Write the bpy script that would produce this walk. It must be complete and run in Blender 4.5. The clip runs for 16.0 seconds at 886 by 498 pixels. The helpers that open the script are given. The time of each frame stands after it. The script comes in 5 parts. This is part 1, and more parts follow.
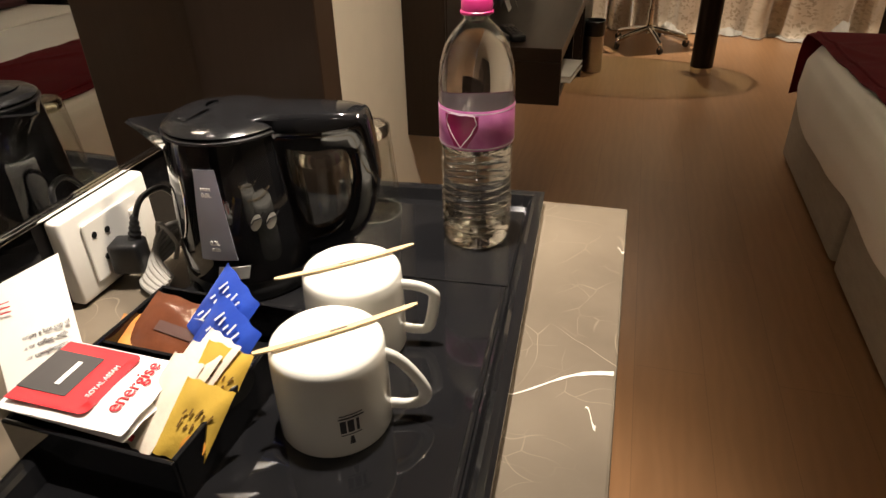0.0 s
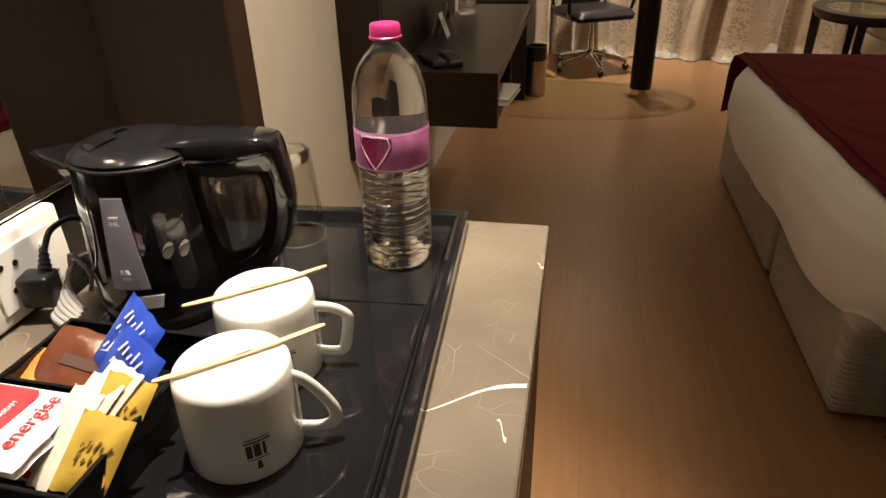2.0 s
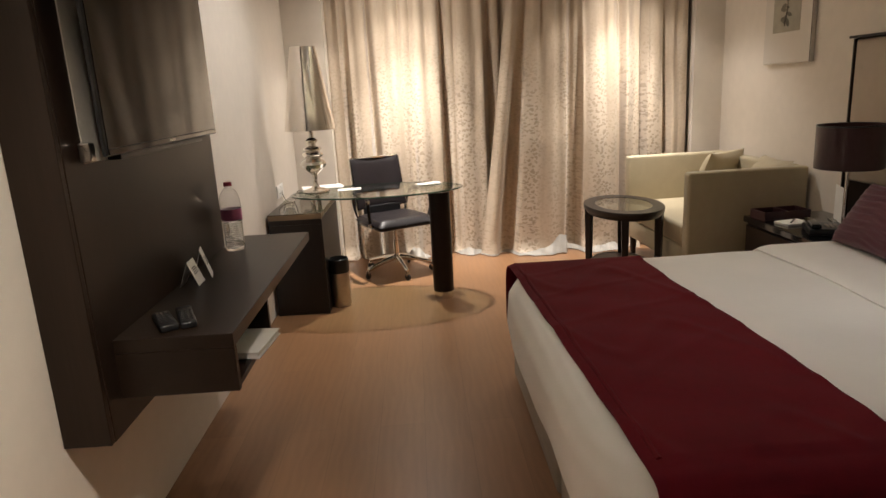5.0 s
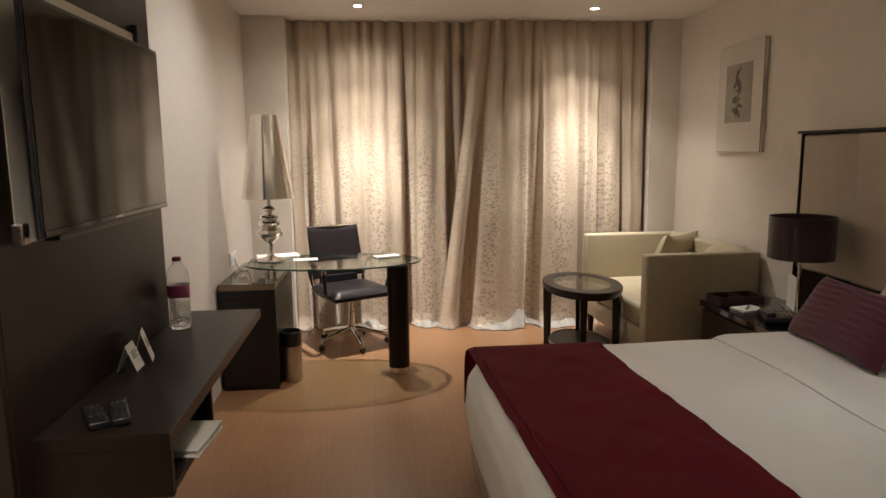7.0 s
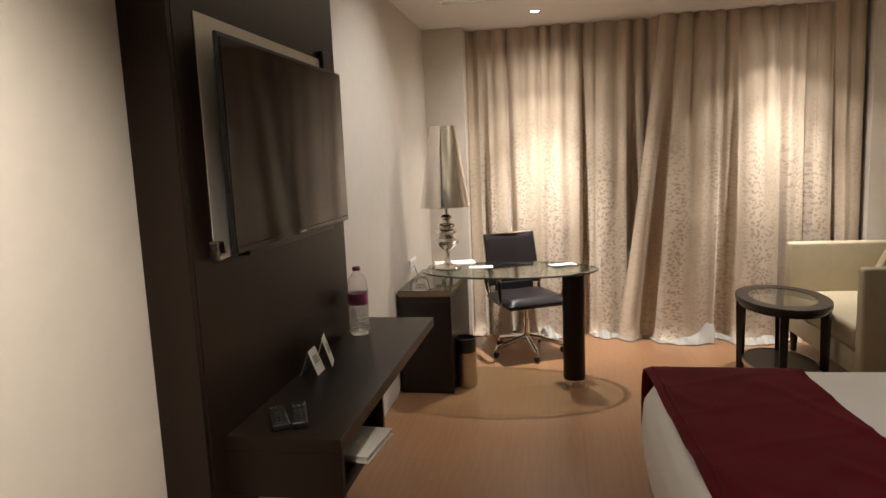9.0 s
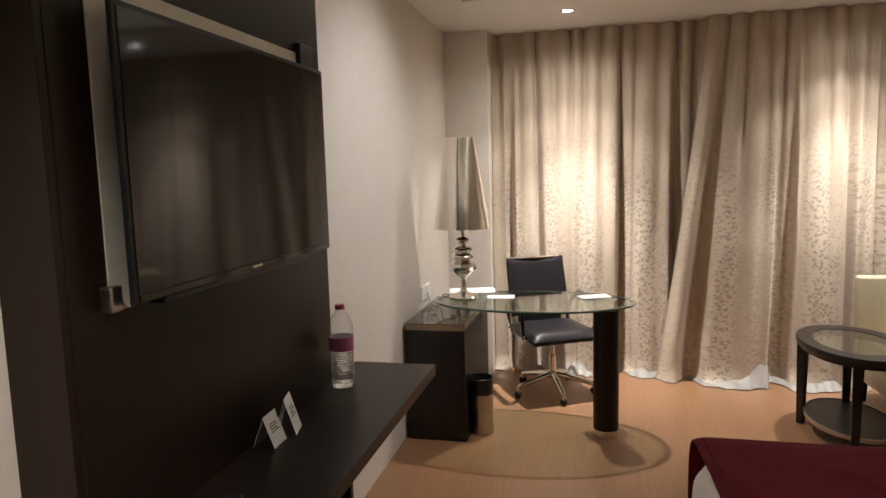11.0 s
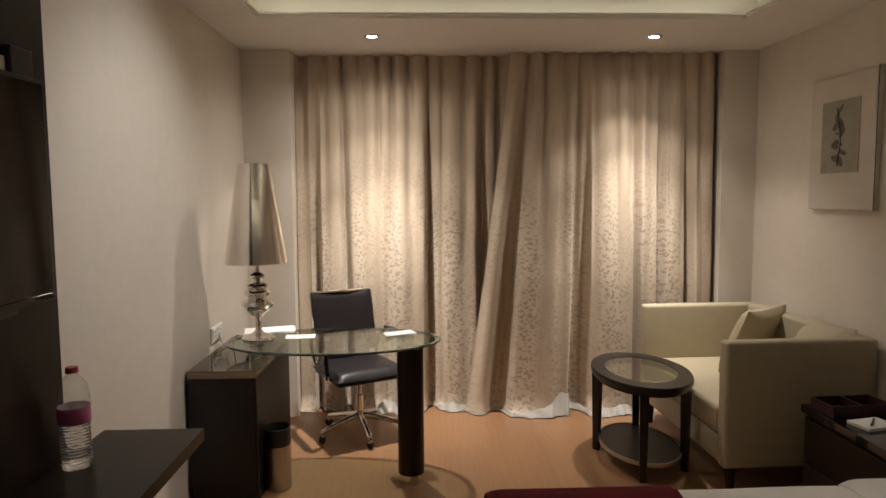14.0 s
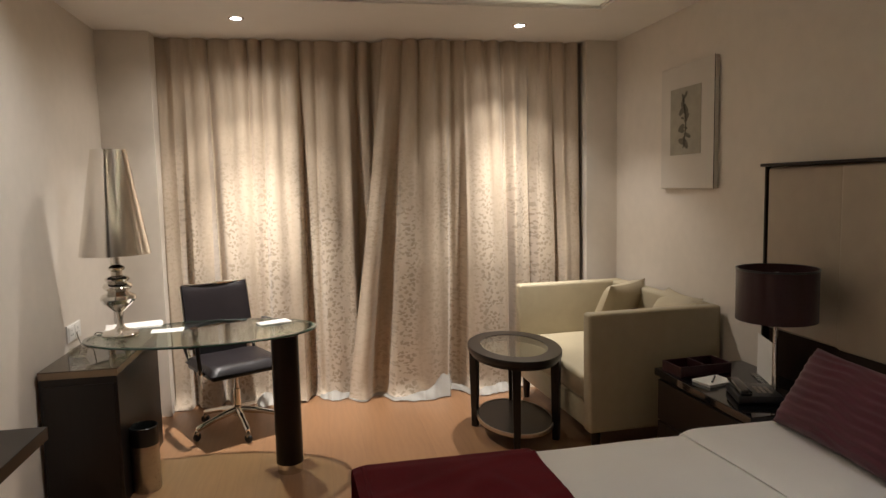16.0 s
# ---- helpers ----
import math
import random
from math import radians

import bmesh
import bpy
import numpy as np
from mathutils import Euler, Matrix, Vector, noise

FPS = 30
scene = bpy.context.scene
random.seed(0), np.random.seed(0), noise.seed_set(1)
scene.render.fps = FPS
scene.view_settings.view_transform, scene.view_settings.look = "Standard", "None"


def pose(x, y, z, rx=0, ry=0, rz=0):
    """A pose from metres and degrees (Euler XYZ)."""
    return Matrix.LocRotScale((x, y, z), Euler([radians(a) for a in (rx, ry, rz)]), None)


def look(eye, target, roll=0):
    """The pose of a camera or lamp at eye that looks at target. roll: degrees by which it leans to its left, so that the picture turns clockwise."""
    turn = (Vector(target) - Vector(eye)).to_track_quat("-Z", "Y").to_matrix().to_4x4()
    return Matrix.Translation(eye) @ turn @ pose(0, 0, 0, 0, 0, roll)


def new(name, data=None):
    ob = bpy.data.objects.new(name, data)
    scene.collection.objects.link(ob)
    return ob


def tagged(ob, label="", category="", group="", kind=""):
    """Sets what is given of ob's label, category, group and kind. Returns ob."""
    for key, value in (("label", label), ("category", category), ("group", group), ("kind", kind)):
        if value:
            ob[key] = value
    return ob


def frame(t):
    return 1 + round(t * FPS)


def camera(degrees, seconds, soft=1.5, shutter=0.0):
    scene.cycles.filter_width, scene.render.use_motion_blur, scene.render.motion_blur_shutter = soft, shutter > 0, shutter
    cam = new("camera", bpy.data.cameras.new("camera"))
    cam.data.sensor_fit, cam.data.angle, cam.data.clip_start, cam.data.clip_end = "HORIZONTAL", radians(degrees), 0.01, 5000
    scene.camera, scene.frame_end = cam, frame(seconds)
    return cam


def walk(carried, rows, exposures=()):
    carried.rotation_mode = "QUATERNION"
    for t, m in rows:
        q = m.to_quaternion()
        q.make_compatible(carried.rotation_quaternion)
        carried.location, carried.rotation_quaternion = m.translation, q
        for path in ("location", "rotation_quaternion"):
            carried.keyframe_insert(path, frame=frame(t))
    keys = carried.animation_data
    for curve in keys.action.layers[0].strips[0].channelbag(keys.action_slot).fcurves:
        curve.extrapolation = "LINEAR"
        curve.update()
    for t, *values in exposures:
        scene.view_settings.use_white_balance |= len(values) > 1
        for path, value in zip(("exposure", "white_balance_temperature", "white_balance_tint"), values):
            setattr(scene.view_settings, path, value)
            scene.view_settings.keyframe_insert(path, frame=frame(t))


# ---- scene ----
cam = camera(68.1, 16.0)
PATH = [
    (0, (0.641, 0.397, 1.257), (0.165, 2.047, 0.232), -1.7),
    (0.5, (0.647, 0.391, 1.252), (0.154, 2.04, 0.234), -1.4),
    (1, (0.646, 0.387, 1.249), (0.116, 2.035, 0.248), -1.5),
    (1.5, (0.65, 0.391, 1.248), (0.141, 2.061, 0.273), -1.7),
    (2, (0.685, 0.398, 1.255), (0.323, 2.113, 0.293), -1.7),
    (2.5, (0.716, 0.398, 1.254), (0.475, 2.125, 0.274), -2.3),
    (3, (0.726, 0.4, 1.249), (0.53, 2.121, 0.249), -2.2),
    (3.5, (0.756, 0.421, 1.267), (0.652, 2.198, 0.355), -2.0),
    (4, (0.838, 0.494, 1.309), (0.882, 2.365, 0.605), -2.3),
    (4.5, (0.907, 0.57, 1.348), (1.059, 2.474, 0.755), -2.2),
    (5, (0.991, 0.643, 1.387), (1.049, 2.585, 0.913), -3.1),
    (5.2, (1.003, 0.678, 1.409), (1.05, 2.634, 0.992), -2.6),
    (7.5, (0.981, 0.746, 1.462), (1.199, 2.712, 1.167), -0.4),
    (8, (0.99, 0.758, 1.465), (1.066, 2.73, 1.137), -1.8),
    (8.5, (1.013, 0.739, 1.485), (0.804, 2.709, 1.208), -2.5),
    (9, (1.031, 0.79, 1.494), (0.681, 2.739, 1.218), -2.4),
    (9.5, (1.052, 0.906, 1.499), (0.64, 2.847, 1.248), -1.4),
    (12, (1.033, 1.478, 1.501), (0.576, 3.413, 1.287), -1.7),
    (12.5, (1.022, 1.512, 1.503), (0.752, 3.487, 1.34), -0.9),
    (13, (1.048, 1.525, 1.503), (1.018, 3.518, 1.342), -0.3),
    (13.5, (1.094, 1.543, 1.509), (1.157, 3.535, 1.334), -0.5),
    (14, (1.175, 1.547, 1.536), (1.242, 3.538, 1.366), -0.4),
    (14.5, (1.196, 1.544, 1.508), (1.364, 3.531, 1.357), -0.9),
    (15, (1.213, 1.532, 1.501), (1.39, 3.519, 1.366), -1.2),
    (15.5, (1.229, 1.524, 1.485), (1.372, 3.507, 1.272), -2.1),
    (16, (1.287, 1.511, 1.483), (1.67, 3.465, 1.289), -1.3),
]
walk(cam, [(t, look(eye, target, roll)) for t, eye, target, roll in PATH],
     exposures=[(0.0, 0.3, 6850, 12), (2.2, 0.42, 7000, 12), (3.0, 0.52, 7050, 12), (3.6, 0.6, 6900, 12), (4.0, 0.97, 6250, 12), (5.0, 0.96, 5900, 12), (7.8, 0.68, 5850, 12), (9.5, 0.84, 5800, 12), (12.3, 0.78, 5500, 12), (14.5, 0.36, 6000, 12), (16.0, 0.6, 5800, 11)])

# ---- world and lights ----
world = bpy.data.worlds.new("world")
scene.world = world
world.use_nodes = True
world.node_tree.nodes["Background"].inputs[0].default_value = (0.02, 0.025, 0.04, 1)
world.node_tree.nodes["Background"].inputs[1].default_value = 0.3

CEIL = 2.485
ROOM_W = 3.475


def spot_lamp(name, x, y, z, watts, cone, blend, colour, target=None, radius=0.03):
    data = bpy.data.lights.new(name, "SPOT")
    data.energy, data.spot_size, data.spot_blend, data.color = watts, radians(cone), blend, colour
    data.shadow_soft_size = radius
    ob = new(name, data)
    ob.matrix_world = look((x, y, z), target or (x, y + 0.001, 0))
    return tagged(ob, "warm white ceiling beam, of a known downlight or added as fill", "light", kind="structure")


def strip_lamp(name, x, y, z, sx, sy, watts, colour, up=True):
    data = bpy.data.lights.new(name, "AREA")
    data.shape, data.size, data.size_y, data.energy, data.color = "RECTANGLE", sx, sy, watts, colour
    ob = new(name, data)
    ob.matrix_world = pose(x, y, z, 180 if up else 0, 0, 0)
    return tagged(ob, "warm light strip hidden in the ceiling cove", "light", kind="structure")


WARM = (1.0, 0.89, 0.74)
for px, wide, core, aimed in ((0.888, 26, 33, 125), (2.62, 6, 25, 90)):
    spot_lamp("downlight_or_fill_beam", px, 5.62, CEIL - 0.012, wide, 160, 1.0, WARM)
    spot_lamp("downlight_core", px, 5.62, CEIL - 0.012, core, 99, 0.5, WARM)
    spot_lamp("downlight_core", px, 5.62, CEIL - 0.012, core * 3.3, 68, 1.0, WARM)
    spot_lamp("downlight_spill", px, 5.62, CEIL - 0.012, aimed, 52, 1.0, WARM, (px + 0.06, 6.12, 0.05), 0.05)
DAY_WHITE = (1.0, 0.93, 0.84)
spot_lamp("downlight_or_fill_beam", 0.43, 0.98, CEIL - 0.012, 115, 42, 1.0, DAY_WHITE)
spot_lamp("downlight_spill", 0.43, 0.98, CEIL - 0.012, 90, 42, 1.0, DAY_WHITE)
# unseen entry lamp, added to light the side post and give the kettle highlights
spot_lamp("downlight_or_fill_beam", 0.90, -0.90, CEIL - 0.012, 11, 165, 1.0, DAY_WHITE, radius=0.05)
# added fill aimed at the west wall beside the counter, its source unseen
spot_lamp("downlight_or_fill_beam", 0.80, 1.25, CEIL - 0.012, 160, 84, 1.0, (1.0, 0.86, 0.66), (0.0, 1.44, 1.10), 0.06)
# added fill that lifts the wall between television and desk; no known lamp here
spot_lamp("downlight_or_fill_beam", 1.30, 4.20, 2.655, 84, 82, 1.0, (1.0, 0.91, 0.79), (0.0, 4.30, 1.2), 0.06)
# added fill over the bed to brighten the linen, ceiling there unseen
spot_lamp("downlight_or_fill_beam", 2.45, 2.70, 2.655, 20, 84, 1.0, DAY_WHITE, radius=0.06)
COVE = (1.0, 0.92, 0.64)
strip_lamp("cove_light", 3.05, 3.3, 2.505, 0.04, 3.6, 2.2, COVE)
strip_lamp("cove_light", 0.24, 3.3, 2.505, 0.04, 3.6, 3.6, COVE)
strip_lamp("cove_light", 1.65, 5.27, 2.505, 2.6, 0.04, 0.7, COVE)
strip_lamp("cove_light", 1.65, 1.29, 2.505, 2.6, 0.04, 2, COVE)

# ---- materials ----


def mat(name, colour, rough=0.5, metal=0.0, vary=0.12, scale=8.0, bump=0.0, bump_scale=None, dark=None, stretch=(1, 1, 1),
        spec=0.5, sheen=0.0, coat=0.0, clear=0.0, ior=1.45, glow=0.0, second=None):
    m = bpy.data.materials.new(name)
    m.use_nodes = True
    nt = m.node_tree
    b = nt.nodes["Principled BSDF"]
    b.inputs["Roughness"].default_value = rough
    b.inputs["Metallic"].default_value = metal
    b.inputs["Specular IOR Level"].default_value = spec
    b.inputs["Sheen Weight"].default_value = sheen
    b.inputs["Coat Weight"].default_value = coat
    b.inputs["Transmission Weight"].default_value = clear
    b.inputs["IOR"].default_value = ior
    co = nt.nodes.new("ShaderNodeTexCoord")
    mp = nt.nodes.new("ShaderNodeMapping")
    mp.inputs["Scale"].default_value = stretch
    nt.links.new(co.outputs["Object"], mp.inputs["Vector"])
    n1, n2 = nt.nodes.new("ShaderNodeTexNoise"), nt.nodes.new("ShaderNodeTexNoise")
    n1.inputs["Scale"].default_value, n1.inputs["Detail"].default_value = scale, 6
    n2.inputs["Scale"].default_value, n2.inputs["Detail"].default_value = scale * 0.13, 3
    for n in (n1, n2):
        nt.links.new(mp.outputs[0], n.inputs["Vector"])
    add = nt.nodes.new("ShaderNodeMath")
    add.operation = "ADD"
    nt.links.new(n1.outputs["Fac"], add.inputs[0])
    nt.links.new(n2.outputs["Fac"], add.inputs[1])
    ramp = nt.nodes.new("ShaderNodeMapRange")
    ramp.inputs["From Min"].default_value, ramp.inputs["From Max"].default_value = 0.65, 1.35
    nt.links.new(add.outputs[0], ramp.inputs["Value"])
    mix = nt.nodes.new("ShaderNodeMix")
    mix.data_type = "RGBA"
    low = dark or tuple(c * (1 - vary) for c in colour)
    high = second or tuple(min(1, c * (1 + vary * 0.6)) for c in colour)
    mix.inputs[6].default_value, mix.inputs[7].default_value = (*low, 1), (*high, 1)
    nt.links.new(ramp.outputs[0], mix.inputs[0])
    nt.links.new(mix.outputs[2], b.inputs["Base Color"])
    rr = nt.nodes.new("ShaderNodeMapRange")
    rr.inputs["To Min"].default_value, rr.inputs["To Max"].default_value = max(0.0, rough * 0.93), min(1, rough * 1.07)
    nt.links.new(n1.outputs["Fac"], rr.inputs["Value"])
    nt.links.new(rr.outputs[0], b.inputs["Roughness"])
    if bump:
        n3 = nt.nodes.new("ShaderNodeTexNoise")
        n3.inputs["Scale"].default_value, n3.inputs["Detail"].default_value = bump_scale or scale * 6, 4
        nt.links.new(mp.outputs[0], n3.inputs["Vector"])
        bp = nt.nodes.new("ShaderNodeBump")
        bp.inputs["Strength"].default_value, bp.inputs["Distance"].default_value = bump, 0.002
        nt.links.new(n3.outputs["Fac"], bp.inputs["Height"])
        nt.links.new(bp.outputs[0], b.inputs["Normal"])
    if glow:
        b.inputs["Emission Color"].default_value = (*colour, 1)
        b.inputs["Emission Strength"].default_value = glow
    return m


def clear_pane(name, tint, gloss_rough=0.02, body=0.08):
    """Thin glass: lets light through, mirrors more at flat angles."""
    m = bpy.data.materials.new(name)
    m.use_nodes = True
    nt = m.node_tree
    for n in list(nt.nodes):
        if n.type != "OUTPUT_MATERIAL":
            nt.nodes.remove(n)
    out = nt.nodes["Material Output"]
    tr, gl, lw, mx = (nt.nodes.new("ShaderNode" + k) for k in ("BsdfTransparent", "BsdfGlossy", "LayerWeight", "MixShader"))
    tr.inputs[0].default_value = (*tint, 1)
    gl.inputs["Roughness"].default_value = gloss_rough
    steep = nt.nodes.new("ShaderNodeMath")
    steep.operation = "POWER"
    steep.inputs[1].default_value = 4.0
    boost = nt.nodes.new("ShaderNodeMath")
    boost.operation = "MULTIPLY_ADD"
    boost.inputs[1].default_value, boost.inputs[2].default_value, boost.use_clamp = 0.75, body, True
    nt.links.new(lw.outputs["Facing"], steep.inputs[0])
    nt.links.new(steep.outputs[0], boost.inputs[0])
    nt.links.new(boost.outputs[0], mx.inputs[0])
    nt.links.new(tr.outputs[0], mx.inputs[1])
    nt.links.new(gl.outputs[0], mx.inputs[2])
    nt.links.new(mx.outputs[0], out.inputs[0])
    return m


def wood_floor_mat():
    m = mat("laminate_floor", (0.305, 0.160, 0.077), 0.34, vary=0.2, scale=7, stretch=(4.5, 0.6, 1), bump=0.05, bump_scale=40,
            dark=(0.285, 0.148, 0.070), second=(0.325, 0.174, 0.085))
    nt = m.node_tree
    b = nt.nodes["Principled BSDF"]
    co = nt.nodes["Texture Coordinate"]
    wave = nt.nodes.new("ShaderNodeTexWave")
    wave.bands_direction = "X"
    wave.inputs["Scale"].default_value, wave.inputs["Distortion"].default_value = 5.0, 9.0
    wave.inputs["Detail"].default_value, wave.inputs["Detail Scale"].default_value = 4.0, 1.6
    mp = nt.nodes.new("ShaderNodeMapping")
    mp.inputs["Scale"].default_value = (1.6, 0.35, 1)
    nt.links.new(co.outputs["Object"], mp.inputs["Vector"])
    nt.links.new(mp.outputs[0], wave.inputs["Vector"])
    brick = nt.nodes.new("ShaderNodeTexBrick")
    brick.inputs["Scale"].default_value = 1.0
    brick.inputs["Brick Width"].default_value, brick.inputs["Row Height"].default_value = 1.28, 0.19
    brick.inputs["Mortar Size"].default_value = 0.0012
    brick.inputs["Color1"].default_value, brick.inputs["Color2"].default_value = (1, 1, 1, 1), (0.84, 0.84, 0.84, 1)
    brick.inputs["Mortar"].default_value = (0.6, 0.6, 0.6, 1)
    turn = nt.nodes.new("ShaderNodeMapping")
    turn.inputs["Rotation"].default_value = (0, 0, radians(90))
    nt.links.new(co.outputs["Object"], turn.inputs["Vector"])
    nt.links.new(turn.outputs[0], brick.inputs["Vector"])
    base = b.inputs["Base Color"].links[0].from_socket
    g = nt.nodes.new("ShaderNodeMix")
    g.data_type, g.blend_type = "RGBA", "MULTIPLY"
    g.inputs[0].default_value = 0.07
    nt.links.new(base, g.inputs[6])
    nt.links.new(wave.outputs["Color"], g.inputs[7])
    g2 = nt.nodes.new("ShaderNodeMix")
    g2.data_type, g2.blend_type = "RGBA", "MULTIPLY"
    g2.inputs[0].default_value = 0.6
    nt.links.new(g.outputs[2], g2.inputs[6])
    nt.links.new(brick.outputs["Color"], g2.inputs[7])
    nt.links.new(g2.outputs[2], b.inputs["Base Color"])
    return m


def marble_mat():
    m = mat("brown_marble", (0.145, 0.117, 0.088), 0.2, vary=0.3, scale=7, dark=(0.098, 0.079, 0.059), second=(0.185, 0.151, 0.114))
    nt = m.node_tree
    b = nt.nodes["Principled BSDF"]
    co = nt.nodes["Texture Coordinate"]
    base = b.inputs["Base Color"].links[0].from_socket
    for scale, width, dist, amount in ((9, 0.008, 0.25, 0.32), (22, 0.012, 0.15, 0.14)):
        nz = nt.nodes.new("ShaderNodeTexNoise")
        nz.inputs["Scale"].default_value = 6
        add = nt.nodes.new("ShaderNodeMixRGB")
        add.blend_type = "ADD"
        add.inputs[0].default_value = dist
        nt.links.new(co.outputs["Object"], nz.inputs["Vector"])
        nt.links.new(co.outputs["Object"], add.inputs[1])
        nt.links.new(nz.outputs["Color"], add.inputs[2])
        vo = nt.nodes.new("ShaderNodeTexVoronoi")
        vo.feature = "DISTANCE_TO_EDGE"
        vo.inputs["Scale"].default_value = scale
        nt.links.new(add.outputs[0], vo.inputs["Vector"])
        r = nt.nodes.new("ShaderNodeMapRange")
        r.inputs["From Max"].default_value = width
        r.inputs["To Min"].default_value, r.inputs["To Max"].default_value = amount, 0.0
        nt.links.new(vo.outputs["Distance"], r.inputs["Value"])
        gate = nt.nodes.new("ShaderNodeTexNoise")
        gate.inputs["Scale"].default_value = scale * 0.7
        nt.links.new(co.outputs["Object"], gate.inputs["Vector"])
        gr = nt.nodes.new("ShaderNodeMapRange")
        gr.inputs["From Min"].default_value, gr.inputs["From Max"].default_value = 0.5, 0.68
        nt.links.new(gate.outputs["Fac"], gr.inputs["Value"])
        mu = nt.nodes.new("ShaderNodeMath")
        mu.operation = "MULTIPLY"
        nt.links.new(r.outputs[0], mu.inputs[0])
        nt.links.new(gr.outputs[0], mu.inputs[1])
        mx = nt.nodes.new("ShaderNodeMix")
        mx.data_type = "RGBA"
        mx.inputs[7].default_value = (0.72, 0.58, 0.42, 1)
        nt.links.new(mu.outputs[0], mx.inputs[0])
        nt.links.new(base, mx.inputs[6])
        base = mx.outputs[2]
    nt.links.new(base, b.inputs["Base Color"])
    return m


def curtain_mat():
    """Champagne satin with a woven leaf pattern and a paler ground on the lower part."""
    m = mat("champagne_curtain", (0.49, 0.392, 0.285), 0.48, vary=0.1, scale=60, stretch=(1, 1, 0.2), sheen=0.25, spec=0.45)
    nt = m.node_tree
    b = nt.nodes["Principled BSDF"]
    co = nt.nodes["Texture Coordinate"]
    base = b.inputs["Base Color"].links[0].from_socket
    nz = nt.nodes.new("ShaderNodeTexNoise")
    nz.inputs["Scale"].default_value = 30
    add = nt.nodes.new("ShaderNodeMixRGB")
    add.blend_type = "ADD"
    add.inputs[0].default_value = 0.05
    nt.links.new(co.outputs["UV"], nz.inputs["Vector"])
    nt.links.new(co.outputs["UV"], add.inputs[1])
    nt.links.new(nz.outputs["Color"], add.inputs[2])
    sh = nt.nodes.new("ShaderNodeMapping")
    sh.inputs["Rotation"].default_value = (0, 0, radians(38))
    sh.inputs["Scale"].default_value = (1.0, 1.9, 1)
    nt.links.new(add.outputs[0], sh.inputs["Vector"])
    vo = nt.nodes.new("ShaderNodeTexVoronoi")
    vo.inputs["Scale"].default_value = 24
    nt.links.new(sh.outputs[0], vo.inputs["Vector"])
    leaf = nt.nodes.new("ShaderNodeMapRange")
    leaf.inputs["From Min"].default_value, leaf.inputs["From Max"].default_value = 0.36, 0.48
    leaf.inputs["To Min"].default_value, leaf.inputs["To Max"].default_value = 1.0, 0.0
    nt.links.new(vo.outputs["Distance"], leaf.inputs["Value"])
    sep = nt.nodes.new("ShaderNodeSeparateXYZ")
    nt.links.new(co.outputs["UV"], sep.inputs[0])
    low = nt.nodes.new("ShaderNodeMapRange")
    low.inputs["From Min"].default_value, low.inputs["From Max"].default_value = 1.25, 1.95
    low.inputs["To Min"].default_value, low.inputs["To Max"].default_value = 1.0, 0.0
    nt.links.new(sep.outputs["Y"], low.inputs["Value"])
    # the leaves and the paler ground come and go in vertical bands
    band_map = nt.nodes.new("ShaderNodeMapping")
    band_map.inputs["Scale"].default_value = (5.0, 0.35, 1)
    nt.links.new(co.outputs["UV"], band_map.inputs["Vector"])
    band = nt.nodes.new("ShaderNodeTexNoise")
    band.inputs["Scale"].default_value, band.inputs["Detail"].default_value = 1.0, 1.0
    nt.links.new(band_map.outputs[0], band.inputs["Vector"])
    band_range = nt.nodes.new("ShaderNodeMapRange")
    band_range.inputs["From Min"].default_value, band_range.inputs["From Max"].default_value = 0.40, 0.56
    band_range.inputs["To Min"].default_value, band_range.inputs["To Max"].default_value = 0.25, 1.0
    nt.links.new(band.outputs["Fac"], band_range.inputs["Value"])
    low_bands = nt.nodes.new("ShaderNodeMath")
    low_bands.operation = "MULTIPLY"
    nt.links.new(low.outputs[0], low_bands.inputs[0])
    nt.links.new(band_range.outputs[0], low_bands.inputs[1])
    mu = nt.nodes.new("ShaderNodeMath")
    mu.operation = "MULTIPLY"
    nt.links.new(leaf.outputs[0], mu.inputs[0])
    nt.links.new(low_bands.outputs[0], mu.inputs[1])
    mx = nt.nodes.new("ShaderNodeMix")
    mx.data_type = "RGBA"
    mx.inputs[7].default_value = (0.36, 0.28, 0.195, 1)
    half = nt.nodes.new("ShaderNodeMath")
    half.operation = "MULTIPLY"
    half.inputs[1].default_value = 0.9
    nt.links.new(mu.outputs[0], half.inputs[0])
    nt.links.new(half.outputs[0], mx.inputs[0])
    # paler ground colour mixed in towards the bottom
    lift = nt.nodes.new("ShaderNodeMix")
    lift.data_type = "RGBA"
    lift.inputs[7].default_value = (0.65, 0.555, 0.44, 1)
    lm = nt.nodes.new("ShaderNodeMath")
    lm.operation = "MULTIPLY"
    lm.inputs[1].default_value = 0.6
    nt.links.new(low_bands.outputs[0], lm.inputs[0])
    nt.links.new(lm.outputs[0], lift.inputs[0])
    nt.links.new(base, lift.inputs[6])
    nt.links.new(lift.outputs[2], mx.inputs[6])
    nt.links.new(mx.outputs[2], b.inputs["Base Color"])
    bp = nt.nodes.new("ShaderNodeBump")
    bp.inputs["Strength"].default_value, bp.inputs["Distance"].default_value = 0.35, 0.002
    nt.links.new(mu.outputs[0], bp.inputs["Height"])
    nt.links.new(bp.outputs[0], b.inputs["Normal"])
    return m


WALL = mat("cream_wall_paint", (0.70, 0.635, 0.55), 0.7, vary=0.05, scale=14, bump=0.08, bump_scale=180)
CEILING = mat("ceiling_paint", (0.78, 0.74, 0.68), 0.75, vary=0.03, scale=8)
FLOOR = wood_floor_mat()
